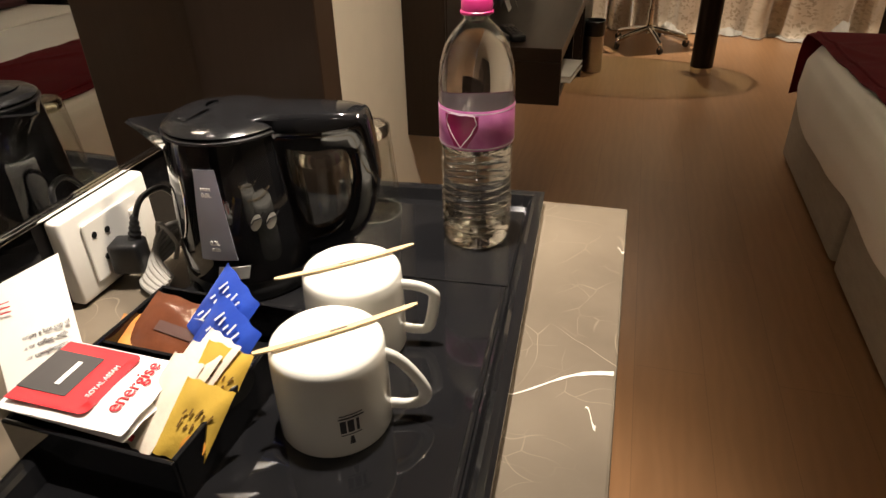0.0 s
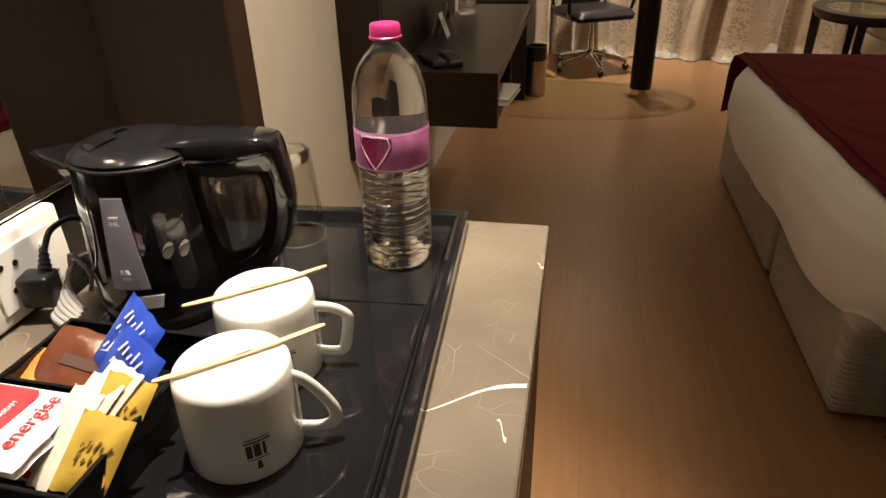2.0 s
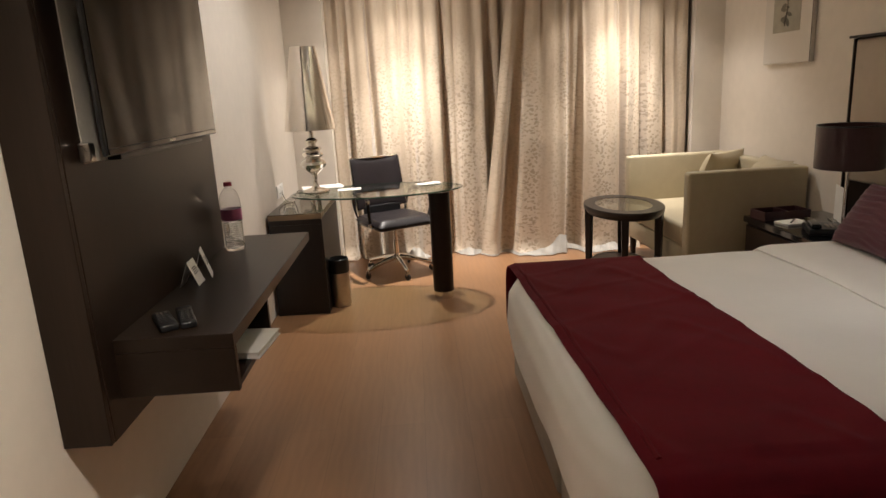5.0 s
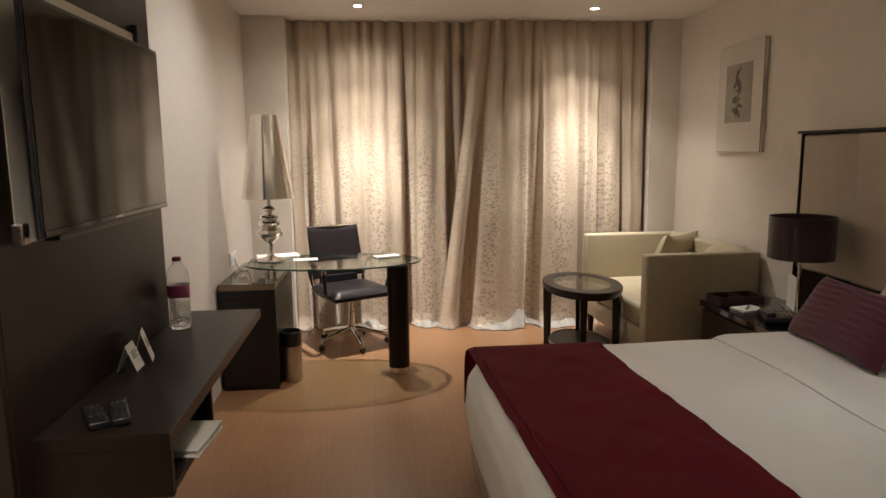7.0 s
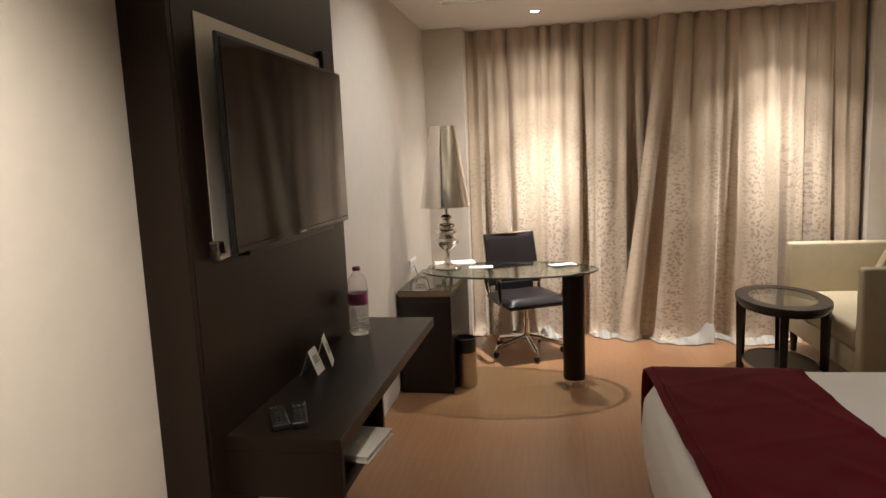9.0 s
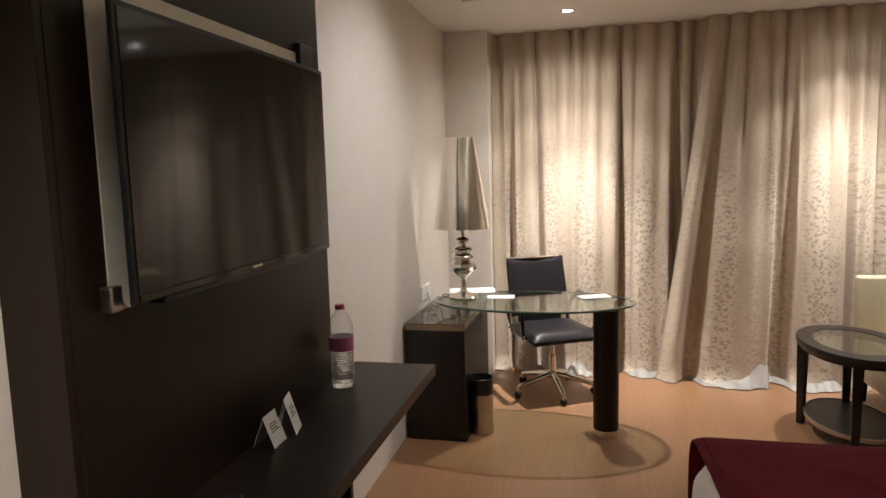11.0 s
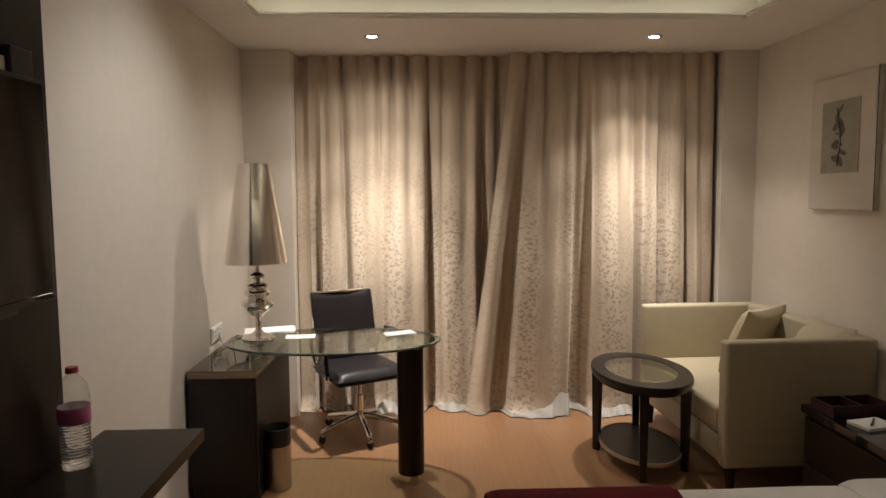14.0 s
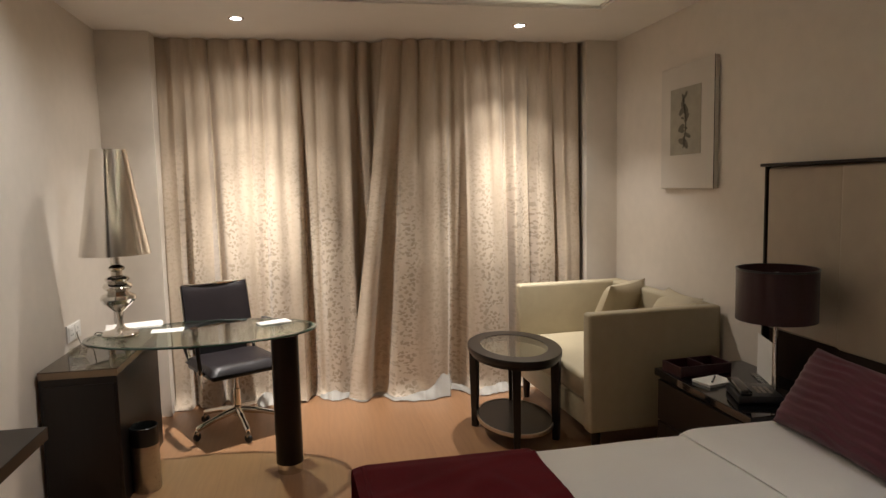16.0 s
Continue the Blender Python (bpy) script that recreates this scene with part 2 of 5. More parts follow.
WENGE = mat("dark_wenge_veneer", (0.0165, 0.0100, 0.0065), 0.30, spec=0.24, vary=0.06, scale=14, stretch=(9, 9, 0.35),
            second=(0.022, 0.0135, 0.009))
WENGE_Y = mat("dark_wenge_shelf", (0.0145, 0.009, 0.006), 0.32, spec=0.22, vary=0.06, scale=14, stretch=(9, 0.35, 9),
              second=(0.019, 0.0118, 0.008))
CABINET = mat("black_brown_veneer", (0.011, 0.008, 0.007), 0.3, vary=0.3, scale=14, stretch=(6, 6, 0.5))
MARBLE = marble_mat()
VEIN = mat("white_marble_vein", (0.72, 0.66, 0.58), 0.25, vary=0.15, scale=60)
CURTAIN = curtain_mat()
LINING = mat("white_curtain_lining", (0.38, 0.355, 0.315), 0.7, vary=0.08, scale=20, bump=0.1)
CHROME = mat("polished_chrome", (0.75, 0.72, 0.67), 0.09, 1.0, vary=0.05, scale=20)
STEEL = mat("brushed_steel", (0.50, 0.46, 0.41), 0.28, 1.0, vary=0.1, scale=60, stretch=(1, 1, 12))
DULL_PLATE = mat("satin_metal_plate", (0.66, 0.61, 0.53), 0.5, 0.15, vary=0.1, scale=40)
BLACK = mat("black_plastic", (0.012, 0.012, 0.013), 0.3, vary=0.2, scale=30)
GLOSS_BLACK = mat("glossy_black_plastic", (0.008, 0.008, 0.009), 0.08, vary=0.2, scale=20, coat=0.3)
SCREEN = mat("television_glass", (0.012, 0.011, 0.010), 0.07, vary=0.1, scale=5, spec=0.6)
LEATHER = mat("black_leather", (0.014, 0.011, 0.012), 0.36, spec=0.35, vary=0.15, scale=40, bump=0.25, bump_scale=420)
SHEET = mat("white_bed_linen", (0.84, 0.82, 0.79), 0.8, vary=0.04, scale=6, bump=0.12, bump_scale=30, sheen=0.1)
BASE_CLOTH = mat("grey_beige_divan_fabric", (0.40, 0.355, 0.30), 0.75, vary=0.12, scale=90, stretch=(1, 1, 5), bump=0.3, bump_scale=260)
RED = mat("burgundy_runner", (0.120, 0.006, 0.012), 0.85, vary=0.2, scale=24, bump=0.35, bump_scale=340, spec=0.2)
MAROON = mat("maroon_pleated_cloth", (0.085, 0.008, 0.020), 0.7, vary=0.2, scale=24, bump=0.3, bump_scale=200, sheen=0.2)
DARK_RED_LEATHER = mat("dark_red_leather", (0.040, 0.010, 0.012), 0.4, vary=0.2, scale=30, bump=0.15)
SOFA = mat("cream_leatherette", (0.41, 0.35, 0.235), 0.5, vary=0.07, scale=18, bump=0.12, bump_scale=260)
HEADBOARD = mat("taupe_leatherette", (0.42, 0.35, 0.265), 0.45, vary=0.08, scale=12, bump=0.12, bump_scale=200)
PAPER = mat("white_paper", (0.82, 0.80, 0.76), 0.7, vary=0.03, scale=20)
INK = mat("dark_ink", (0.05, 0.045, 0.045), 0.7, vary=0.1)
SHADE = mat("plum_satin_shade", (0.045, 0.018, 0.019), 0.26, vary=0.15, scale=60, stretch=(1, 1, 0.1), sheen=0.2)
MIRROR = mat("mirror_silver", (0.90, 0.90, 0.88), 0.01, 1.0, vary=0.01)
LAMP_GLOW = mat("downlight_glow", (1.0, 0.93, 0.82), 0.4, glow=14.0)
GLASS_TOP = clear_pane("table_glass", (0.83, 0.90, 0.84))
GLASS_EDGE = mat("green_glass_edge", (0.035, 0.075, 0.055), 0.06, vary=0.1, spec=0.8, coat=0.5)
THIN_GLASS = clear_pane("drinking_glass", (0.97, 0.97, 0.95), body=0.07)
WATER_PET = mat("water_filled_bottle", (0.97, 0.98, 0.98), 0.02, clear=1.0, ior=1.33, vary=0.0)
PET = clear_pane("bottle_plastic", (0.98, 0.985, 0.985), 0.08, 0.10)
PINK = mat("pink_cap_plastic", (0.40, 0.022, 0.13), 0.35, vary=0.05)
RED_CAP = mat("dark_red_cap_plastic", (0.28, 0.02, 0.035), 0.35, vary=0.05)
LABEL_PINK = mat("pink_bottle_label", (0.60, 0.09, 0.38), 0.3, vary=0.3, scale=45, second=(0.74, 0.27, 0.54))
LABEL_RED = mat("plum_bottle_label", (0.42, 0.11, 0.22), 0.4, vary=0.3, scale=30)
CERAMIC = mat("white_glazed_ceramic", (0.80, 0.78, 0.72), 0.12, vary=0.02, coat=0.3)
BAMBOO = mat("pale_wood_stirrer", (0.66, 0.48, 0.27), 0.6, vary=0.15, scale=60, stretch=(1, 8, 8))

# ---- building helpers ----


def part(name, bm, material, parent=None, label="", smooth=False):
    me = bpy.data.meshes.new(name)
    bmesh.ops.recalc_face_normals(bm, faces=bm.faces[:])
    bm.to_mesh(me)
    bm.free()
    me.materials.append(material)
    if smooth:
        me.shade_smooth()
        me.set_sharp_from_angle(angle=radians(38))
    ob = new(name, me)
    if parent:
        ob.parent = parent
    return tagged(ob, label)


def thing(name, label, category, x=0, y=0, z=0, rz=0, group="", rx=0, ry=0):
    ob = new(name)
    ob.empty_display_size = 0.05
    ob.matrix_world = pose(x, y, z, rx, ry, rz)
    return tagged(ob, label, category, group)


def structure(name, bm, material, label, smooth=False):
    return tagged(part(name, bm, material, None, label, smooth), category=name.split("_")[0], kind="structure")


def box(x0, x1, y0, y1, z0, z1, bevel=0.0, seg=2, bm=None):
    """A box with rounded edges."""
    t = bmesh.new()
    bmesh.ops.create_cube(t, size=1, matrix=Matrix.Translation(((x0 + x1) / 2, (y0 + y1) / 2, (z0 + z1) / 2)) @ Matrix.Diagonal((x1 - x0, y1 - y0, z1 - z0, 1)))
    if bevel:
        bmesh.ops.bevel(t, geom=t.edges[:], offset=bevel, segments=seg, profile=0.5, affect="EDGES")
    return joined(bm, t)


def joined(bm, t):
    if bm is None:
        return t
    me = bpy.data.meshes.new("temp")
    t.to_mesh(me)
    t.free()
    bm.from_mesh(me)
    bpy.data.meshes.remove(me)
    return bm


def lathe(profile, n=32, cx=0.0, cy=0.0, sx=1.0, sy=1.0, bm=None, wobble=None):
    """Turns a profile of (radius, height) about an upright axis."""
    t = bmesh.new()
    rings = []
    for r, z in profile:
        if r < 1e-6:
            rings.append([t.verts.new((cx, cy, z))])
        else:
            ring = []
            for i in range(n):
                a = 2 * math.pi * i / n
                k = r * (wobble(a, z) if wobble else 1)
                ring.append(t.verts.new((cx + k * sx * math.cos(a), cy + k * sy * math.sin(a), z)))
            rings.append(ring)
    for a, b in zip(rings, rings[1:]):
        for i in range(n):
            j = (i + 1) % n
            if len(a) == 1 and len(b) == 1:
                continue
            if len(a) == 1:
                t.faces.new((a[0], b[i], b[j]))
            elif len(b) == 1:
                t.faces.new((a[i], a[j], b[0]))
            else:
                t.faces.new((a[i], a[j], b[j], b[i]))
    return joined(bm, t)


def tube(points, r, n=10, bm=None, flat=1.0, caps=True):
    """A rod of radius r (or radii) along points."""
    t = bmesh.new()
    pts = [Vector(p) for p in points]
    radii = r if isinstance(r, (list, tuple)) else [r] * len(pts)
    rings = []
    side = None
    for i, p in enumerate(pts):
        d = (pts[min(i + 1, len(pts) - 1)] - pts[max(i - 1, 0)]).normalized()
        if side is None:
            side = d.cross(Vector((0, 0, 1)))
            if side.length < 0.1:
                side = d.cross(Vector((1, 0, 0)))
        side = (side - d * side.dot(d)).normalized()
        up = side.cross(d)
        rings.append([t.verts.new(p + side * math.cos(2 * math.pi * k / n) * radii[i] + up * math.sin(2 * math.pi * k / n) * radii[i] * flat) for k in range(n)])
    for a, b in zip(rings, rings[1:]):
        for k in range(n):
            t.faces.new((a[k], a[(k + 1) % n], b[(k + 1) % n], b[k]))
    if caps:
        t.faces.new(rings[0])
        t.faces.new(rings[-1][::-1])
    return joined(bm, t)


def bend(points, steps=8):
    """A smooth line through points."""
    pts = [Vector(p) for p in points]
    out = []
    for i in range(len(pts) - 1):
        p0, p1, p2, p3 = pts[max(i - 1, 0)], pts[i], pts[i + 1], pts[min(i + 2, len(pts) - 1)]
        for k in range(steps):
            u = k / steps
            out.append(0.5 * ((2 * p1) + (p2 - p0) * u + (2 * p0 - 5 * p1 + 4 * p2 - p3) * u * u + (3 * p1 - p0 - 3 * p2 + p3) * u ** 3))
    return out + [pts[-1]]


def grid(nx, ny, f, thick=0.0, uv=None, bm=None):
    """A sheet of nx by ny cells placed by f(u, v), with a thickness."""
    t = bmesh.new()
    rows = [[t.verts.new(f(i / nx, j / ny)) for i in range(nx + 1)] for j in range(ny + 1)]
    lay = t.loops.layers.uv.new("UVMap") if uv else None
    for j in range(ny):
        for i in range(nx):
            q = t.faces.new((rows[j][i], rows[j][i + 1], rows[j + 1][i + 1], rows[j + 1][i]))
            if uv:
                for lp, (a, b) in zip(q.loops, ((i, j), (i + 1, j), (i + 1, j + 1), (i, j + 1))):
                    lp[lay].uv = uv(a / nx, b / ny)
    if thick:
        bmesh.ops.recalc_face_normals(t, faces=t.faces[:])
        bmesh.ops.solidify(t, geom=t.faces[:], thickness=thick)
    return joined(bm, t)


def words(text, size, m, material, parent, name="writing", depth=0.0004, align="LEFT"):
    cu = bpy.data.curves.new(name, "FONT")
    cu.body, cu.size, cu.extrude, cu.align_x = text, size, depth, align
    tmp = new("temp", cu)
    me = bpy.data.meshes.new_from_object(tmp.evaluated_get(bpy.context.evaluated_depsgraph_get()))
    bpy.data.objects.remove(tmp)
    bpy.data.curves.remove(cu)
    me.materials.clear()
    me.materials.append(material)
    ob = new(name, me)
    ob.parent = parent
    ob.matrix_basis = m
    return ob


def cushion(w, h, d, nx=16, ny=16, pleat=0.0):
    """A stuffed square pad, upright in x and z."""
    t = bmesh.new()
    for sgn in (-1, 1):
        def f(u, v, s=sgn):
            a, b = 2 * u - 1, 2 * v - 1
            fat = max(0.0, (1 - a ** 4) * (1 - b ** 4)) ** 0.5
            pinch = 1 - 0.07 * (1 - abs(b) ** 2) * abs(a) ** 3
            pinch2 = 1 - 0.07 * (1 - abs(a) ** 2) * abs(b) ** 3
            rip = pleat * math.sin(v * 62 + 2.2 * math.sin(u * 7) + math.sin(u * 19)) * fat
            return (a * w / 2 * pinch, s * (d / 2 * fat + rip), b * h / 2 * pinch2 + h / 2)
        grid(nx, ny, f, bm=t)
    bmesh.ops.remove_doubles(t, verts=t.verts[:], dist=0.0005)
    return t


# ---- the room ----
structure("floor", box(-0.2, 3.7, -2.0, 6.6, -0.1, 0.0), FLOOR, "oak-look laminate floor with warm brown grain")
structure("wall_west", box(-0.15, 0.0, -2.0, 6.0, 0.0, 2.75), WALL, "plain cream painted wall behind the television")
structure("wall_east", box(ROOM_W, ROOM_W + 0.15, -2.0, 6.0, 0.0, 2.75), WALL, "plain cream painted wall behind the bed")
structure("wall_south", box(-0.15, ROOM_W + 0.15, -2.15, -2.0, 0.0, 2.75), WALL, "plain cream painted end wall")
wn = box(-0.15, 0.315, 6.0, 6.55, 0.0, CEIL)
box(3.24, ROOM_W + 0.15, 6.0, 6.55, 0.0, CEIL, bm=wn)
box(0.315, 3.24, 6.42, 6.55, 0.0, 0.35, bm=wn)
box(0.315, 3.24, 6.42, 6.55, 2.2, CEIL, bm=wn)
structure("wall_north", wn, WALL, "cream painted window wall with a deep recess")
win = structure("window_1", box(0.315, 3.24, 6.50, 6.51, 0.35, 2.2), GLOSS_BLACK, "dark night window behind the closed curtains")
cl = bmesh.new()
TX0, TX1, TY0, TY1 = 0.30, 2.99, 1.35, 5.21
for x0, x1, y0, y1 in ((-0.15, TX0, -2.0, 6.55), (TX1, ROOM_W + 0.15, -2.0, 6.55), (TX0, TX1, -2.0, TY0), (TX0, TX1, TY1, 6.55)):
    box(x0, x1, y0, y1, CEIL, CEIL + 0.015, bm=cl)
box(-0.15, ROOM_W + 0.15, -2.0, 6.55, 2.66, 2.75, bm=cl)
for x0, x1, y0, y1 in ((TX0 - 0.13, TX0 - 0.12, TY0 - 0.12, TY1 + 0.12), (TX1 + 0.12, TX1 + 0.13, TY0 - 0.12, TY1 + 0.12), (TX0 - 0.12, TX1 + 0.12, TY0 - 0.13, TY0 - 0.12), (TX0 - 0.12, TX1 + 0.12, TY1 + 0.12, TY1 + 0.13)):
    box(x0, x1, y0, y1, CEIL + 0.0152, 2.6598, bm=cl)
structure("ceiling", cl, CEILING, "off-white plasterboard ceiling with a recessed cove")
tr = bmesh.new()
for x0, x1, y0, y1 in ((TX0, TX0 + 0.012, TY0, TY1), (TX1 - 0.012, TX1, TY0, TY1), (TX0 + 0.012, TX1 - 0.012, TY0, TY0 + 0.012), (TX0 + 0.012, TX1 - 0.012, TY1 - 0.012, TY1)):
    box(x0, x1, y0, y1, CEIL + 0.0155, CEIL + 0.028, bm=tr)
structure("trim", tr, CEILING, "small upstand along the ceiling cove")


def downlight(x, y, z=CEIL):
    d = thing("ceiling_downlight_or_fill", "small round recessed ceiling downlight, known or added for a fill beam", "light", x, y, z, group="ceiling downlights")
    part("trim_ring", lathe([(0.032, 0.0), (0.032, -0.004), (0.044, -0.004), (0.046, 0.0)], 28), CHROME, d, "thin metal trim ring", True)
    part("lens", lathe([(0.0, -0.001), (0.032, -0.001)], 28), LAMP_GLOW, d, "glowing frosted lens")
    return d


downlight(0.888, 5.62)
downlight(2.62, 5.62)
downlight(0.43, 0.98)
# fixtures for the four added lamps, all in unseen parts of the ceiling
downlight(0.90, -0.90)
downlight(0.80, 1.25)
downlight(1.30, 4.20, 2.66)
downlight(2.45, 2.70, 2.66)


LEFT_FOLDS = ((0.0, 0.0), (0.05, 0.05), (0.135, 0.045), (0.160, -0.01), (0.21, 0.055), (0.325, 0.055), (0.350, -0.02), (0.42, 0.05), (0.62, 0.055), (0.66, 0.035),
              (0.72, 0.075), (0.905, 0.065), (0.955, -0.03), (1.03, 0.01), (1.09, 0.045), (1.27, 0.035), (1.320, -0.03), (1.44, -0.01), (1.49, -0.04), (1.575, 0.0))
RIGHT_FOLDS = ((0.0, 0.03), (0.05, 0.07), (0.115, -0.02), (0.18, 0.07), (0.31, 0.085), (0.43, 0.065), (0.475, -0.03), (0.53, -0.01), (0.57, 0.06), (0.70, 0.075), (0.855, 0.06),
               (0.885, -0.015), (0.93, 0.05), (1.03, 0.045), (1.06, -0.025), (1.11, 0.04), (1.22, 0.04), (1.25, -0.02), (1.31, 0.04), (1.40, 0.03), (1.44, 0.0))
LEFT_LINING = ((0.0, 0.0), (0.55, 0.0), (0.61, 0.09), (0.70, 0.03), (0.78, 0.0), (0.98, 0.0), (1.08, 0.045), (1.15, 0.025), (1.30, 0.0), (1.575, 0.0))
RIGHT_LINING = ((0.0, 0.006), (0.12, 0.010), (0.22, 0.014), (0.32, 0.05), (0.42, 0.15), (0.455, 0.12), (0.485, 0.025), (0.60, 0.02), (0.72, 0.04), (0.82, 0.045), (0.88, 0.0), (1.44, 0.0))


def curtain(name, x0, x1, y, pleats, folds, lining, seed, lead, label):
    """Pinch pleats at the top that open into fewer, wider, uneven folds; lead slants the leading edge."""
    th = thing(name, label, "curtain", (x0 + x1) / 2, y, 0, group="window curtains")
    w = x1 - x0
    rng = random.Random(seed)
    p = [rng.uniform(0, 6.28) for _ in range(8)]
    fx, fd = zip(*folds)

    def fold_depth(m):
        i = max(0, min(len(fx) - 2, int(np.searchsorted(fx, m)) - 1))
        q = min(1.0, max(0.0, (m - fx[i]) / (fx[i + 1] - fx[i])))
        q = q * q * q * (q * (6 * q - 15) + 10)
        return fd[i] * (1 - q) + fd[i + 1] * q

    def wave(s, sharp):
        k = math.sin(s)
        return math.copysign(abs(k) ** sharp, k)

    def f(u, v):
        z = v * 2.483
        low = 1 - v
        uu = u + 0.010 * math.sin(u * 11 + p[0]) + 0.006 * math.sin(u * 29 + p[1])
        fine = wave(uu * pleats * 2 * math.pi + p[2], 0.8) * (0.021 + 0.007 * math.sin(u * 15 + p[3])) * (0.10 + 0.90 * v ** 1.6)
        drift = 0.018 * low * math.sin(u * 9 + 2.3 * low + p[4])
        wide = -fold_depth(u * w + drift * (0.3 + v)) * 1.7 * (0.12 + 0.88 * min(1.0, low * 1.6))
        dy = fine + wide + 0.006 * low * math.sin(u * 40 + 5 * low + p[1]) + 0.003 * math.sin(u * 90 + 7 * low + p[5]) * math.sin(low * 9 + p[6])
        reach = (1 - u) ** 5 if lead < 0 else 0.0
        x = -w / 2 + u * w + lead * low ** 1.15 * reach + 0.010 * v * math.cos(uu * pleats * 2 * math.pi + p[2])
        if z < 0.10:
            k = (0.10 - z) / 0.10
            dy -= 0.05 * k * (0.55 + 0.45 * math.sin(u * 21 + p[3]))
            z = max(0.004 + 0.006 * (1 + math.sin(u * 60)), z * (0.8 + 0.2 * math.sin(u * 37)))
        return (x, dy, z)
    part("cloth", grid(300, 64, f, 0.003, uv=lambda u, v: (u * w * 1.5, v * 2.47)), CURTAIN, th, "", True)
    lx, lz = zip(*lining)

    def hem(u, v):
        tall = float(np.interp(u * w, lx, lz)) * (1 + 0.12 * math.sin(u * 70 + p[2]))
        q = f(u, 0.0)
        crease = 0.006 * math.sin(u * 85 + 4 * v + p[0]) + 0.004 * math.sin(u * 190 + p[1])
        shown = min(1.0, tall / 0.02)
        return (q[0] + 0.03 * v * tall * 4, q[1] + 0.03 - shown * (0.046 + 0.05 * (1 - v)) + 0.06 * v * tall * 4 + crease, 0.008 + tall * v + 0.006 * v)
    part("lining", grid(180, 8, hem, 0.002), LINING, th, "white lining turned out along the hem", True)
    return th


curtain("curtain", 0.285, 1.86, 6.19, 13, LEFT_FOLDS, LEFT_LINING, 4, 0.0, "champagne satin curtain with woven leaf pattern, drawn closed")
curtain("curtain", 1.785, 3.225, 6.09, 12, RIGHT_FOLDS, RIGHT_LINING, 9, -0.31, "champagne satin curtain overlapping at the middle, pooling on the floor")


# ---- television wall ----


def tv_wall():
    p = thing("wall_panel", "dark wenge television panel fixed to the cream wall", "wall panel", 0.0, 2.258, 0.507)
    part("panel_side", box(0.001, 0.128, 0.0, 0.020, 0, 1.97, 0.002), WENGE, p)
    part("panel_front", box(0.104, 0.130, 0.0202, 1.192, 0, 1.97, 0.002), WENGE, p)
    part("panel_side", box(0.001, 0.1035, 1.167, 1.187, 0, 1.97), WENGE, p)
    part("panel_bottom", box(0.001, 0.1035, 0.0202, 1.1665, 0.0, 0.02), WENGE, p)
    part("mounting_plate", box(0.1305, 0.134, 0.117, 1.027, 0.74, 1.38, 0.001), DULL_PLATE, p, "dull silver mounting plate")
    part("cable_box", box(0.1305, 0.15, 1.007, 1.10, 1.30, 1.41, 0.003), BLACK, p, "small black cable box")
    tv = thing("television", "black flat television, switched off, on a wall bracket", "television", 0.135, 2.37, 1.262)
    part("bezel", box(0.046, 0.058, 0, 0.955, 0, 0.572, 0.003), BLACK, tv)
    part("screen", box(0.0585, 0.0605, 0.012, 0.943, 0.020, 0.560), SCREEN, tv, "dark glossy screen")
    part("lower_strip", box(0.0585, 0.0625, 0.012, 0.943, 0.004, 0.018, 0.001), GLOSS_BLACK, tv)
    part("badge", box(0.0627, 0.0635, 0.44, 0.49, 0.008, 0.014), STEEL, tv, "small plain metal badge")
    part("speaker_bar", box(0.012, 0.050, 0.10, 0.80, -0.016, -0.0005, 0.003), BLACK, tv)
    part("rear_housing", box(0.022, 0.0455, 0.12, 0.84, 0.05, 0.45, 0.008), BLACK, tv)
    part("bracket", box(0.0, 0.0215, 0.25, 0.70, 0.15, 0.42, 0.003), BLACK, tv)
    part("bracket_hook", box(0.002, 0.03, -0.028, 0.005, -0.01, 0.04, 0.004), STEEL, tv, "bare metal bracket hook")


def tv_shelf():
    s = thing("wall_shelf", "floating dark wenge shelf with an open compartment", "shelf", 0.1305, 2.35, 0.60)
    part("top_board", box(0, 0.325, 0, 1.325, 0.13, 0.170, 0.002), WENGE_Y, s)
    part("end_panel", box(0, 0.325, 0.0, 0.022, 0, 0.1295, 0.001), WENGE_Y, s)
    part("bottom_board", box(0, 0.320, 0.0222, 0.44, 0, 0.018, 0.001), WENGE_Y, s)
    part("divider", box(0, 0.322, 0.4202, 0.438, 0.0182, 0.1295, 0.001), WENGE_Y, s)
    part("back_board", box(0.0, 0.016, 0.0222, 0.42, 0.0182, 0.1295), WENGE_Y, s)
    bk = thing("magazine", "white magazine sticking out of the open shelf compartment", "magazine", 0.268, 2.545, 0.619, -6)
    part("cover", box(0, 0.205, 0, 0.21, 0.0, 0.004, 0.001), PAPER, bk)
    part("pages", box(0.004, 0.20, 0.004, 0.205, 0.0042, 0.018), PAPER, bk)
    part("cover", box(0, 0.205, 0, 0.21, 0.0182, 0.022, 0.001), PAPER, bk)


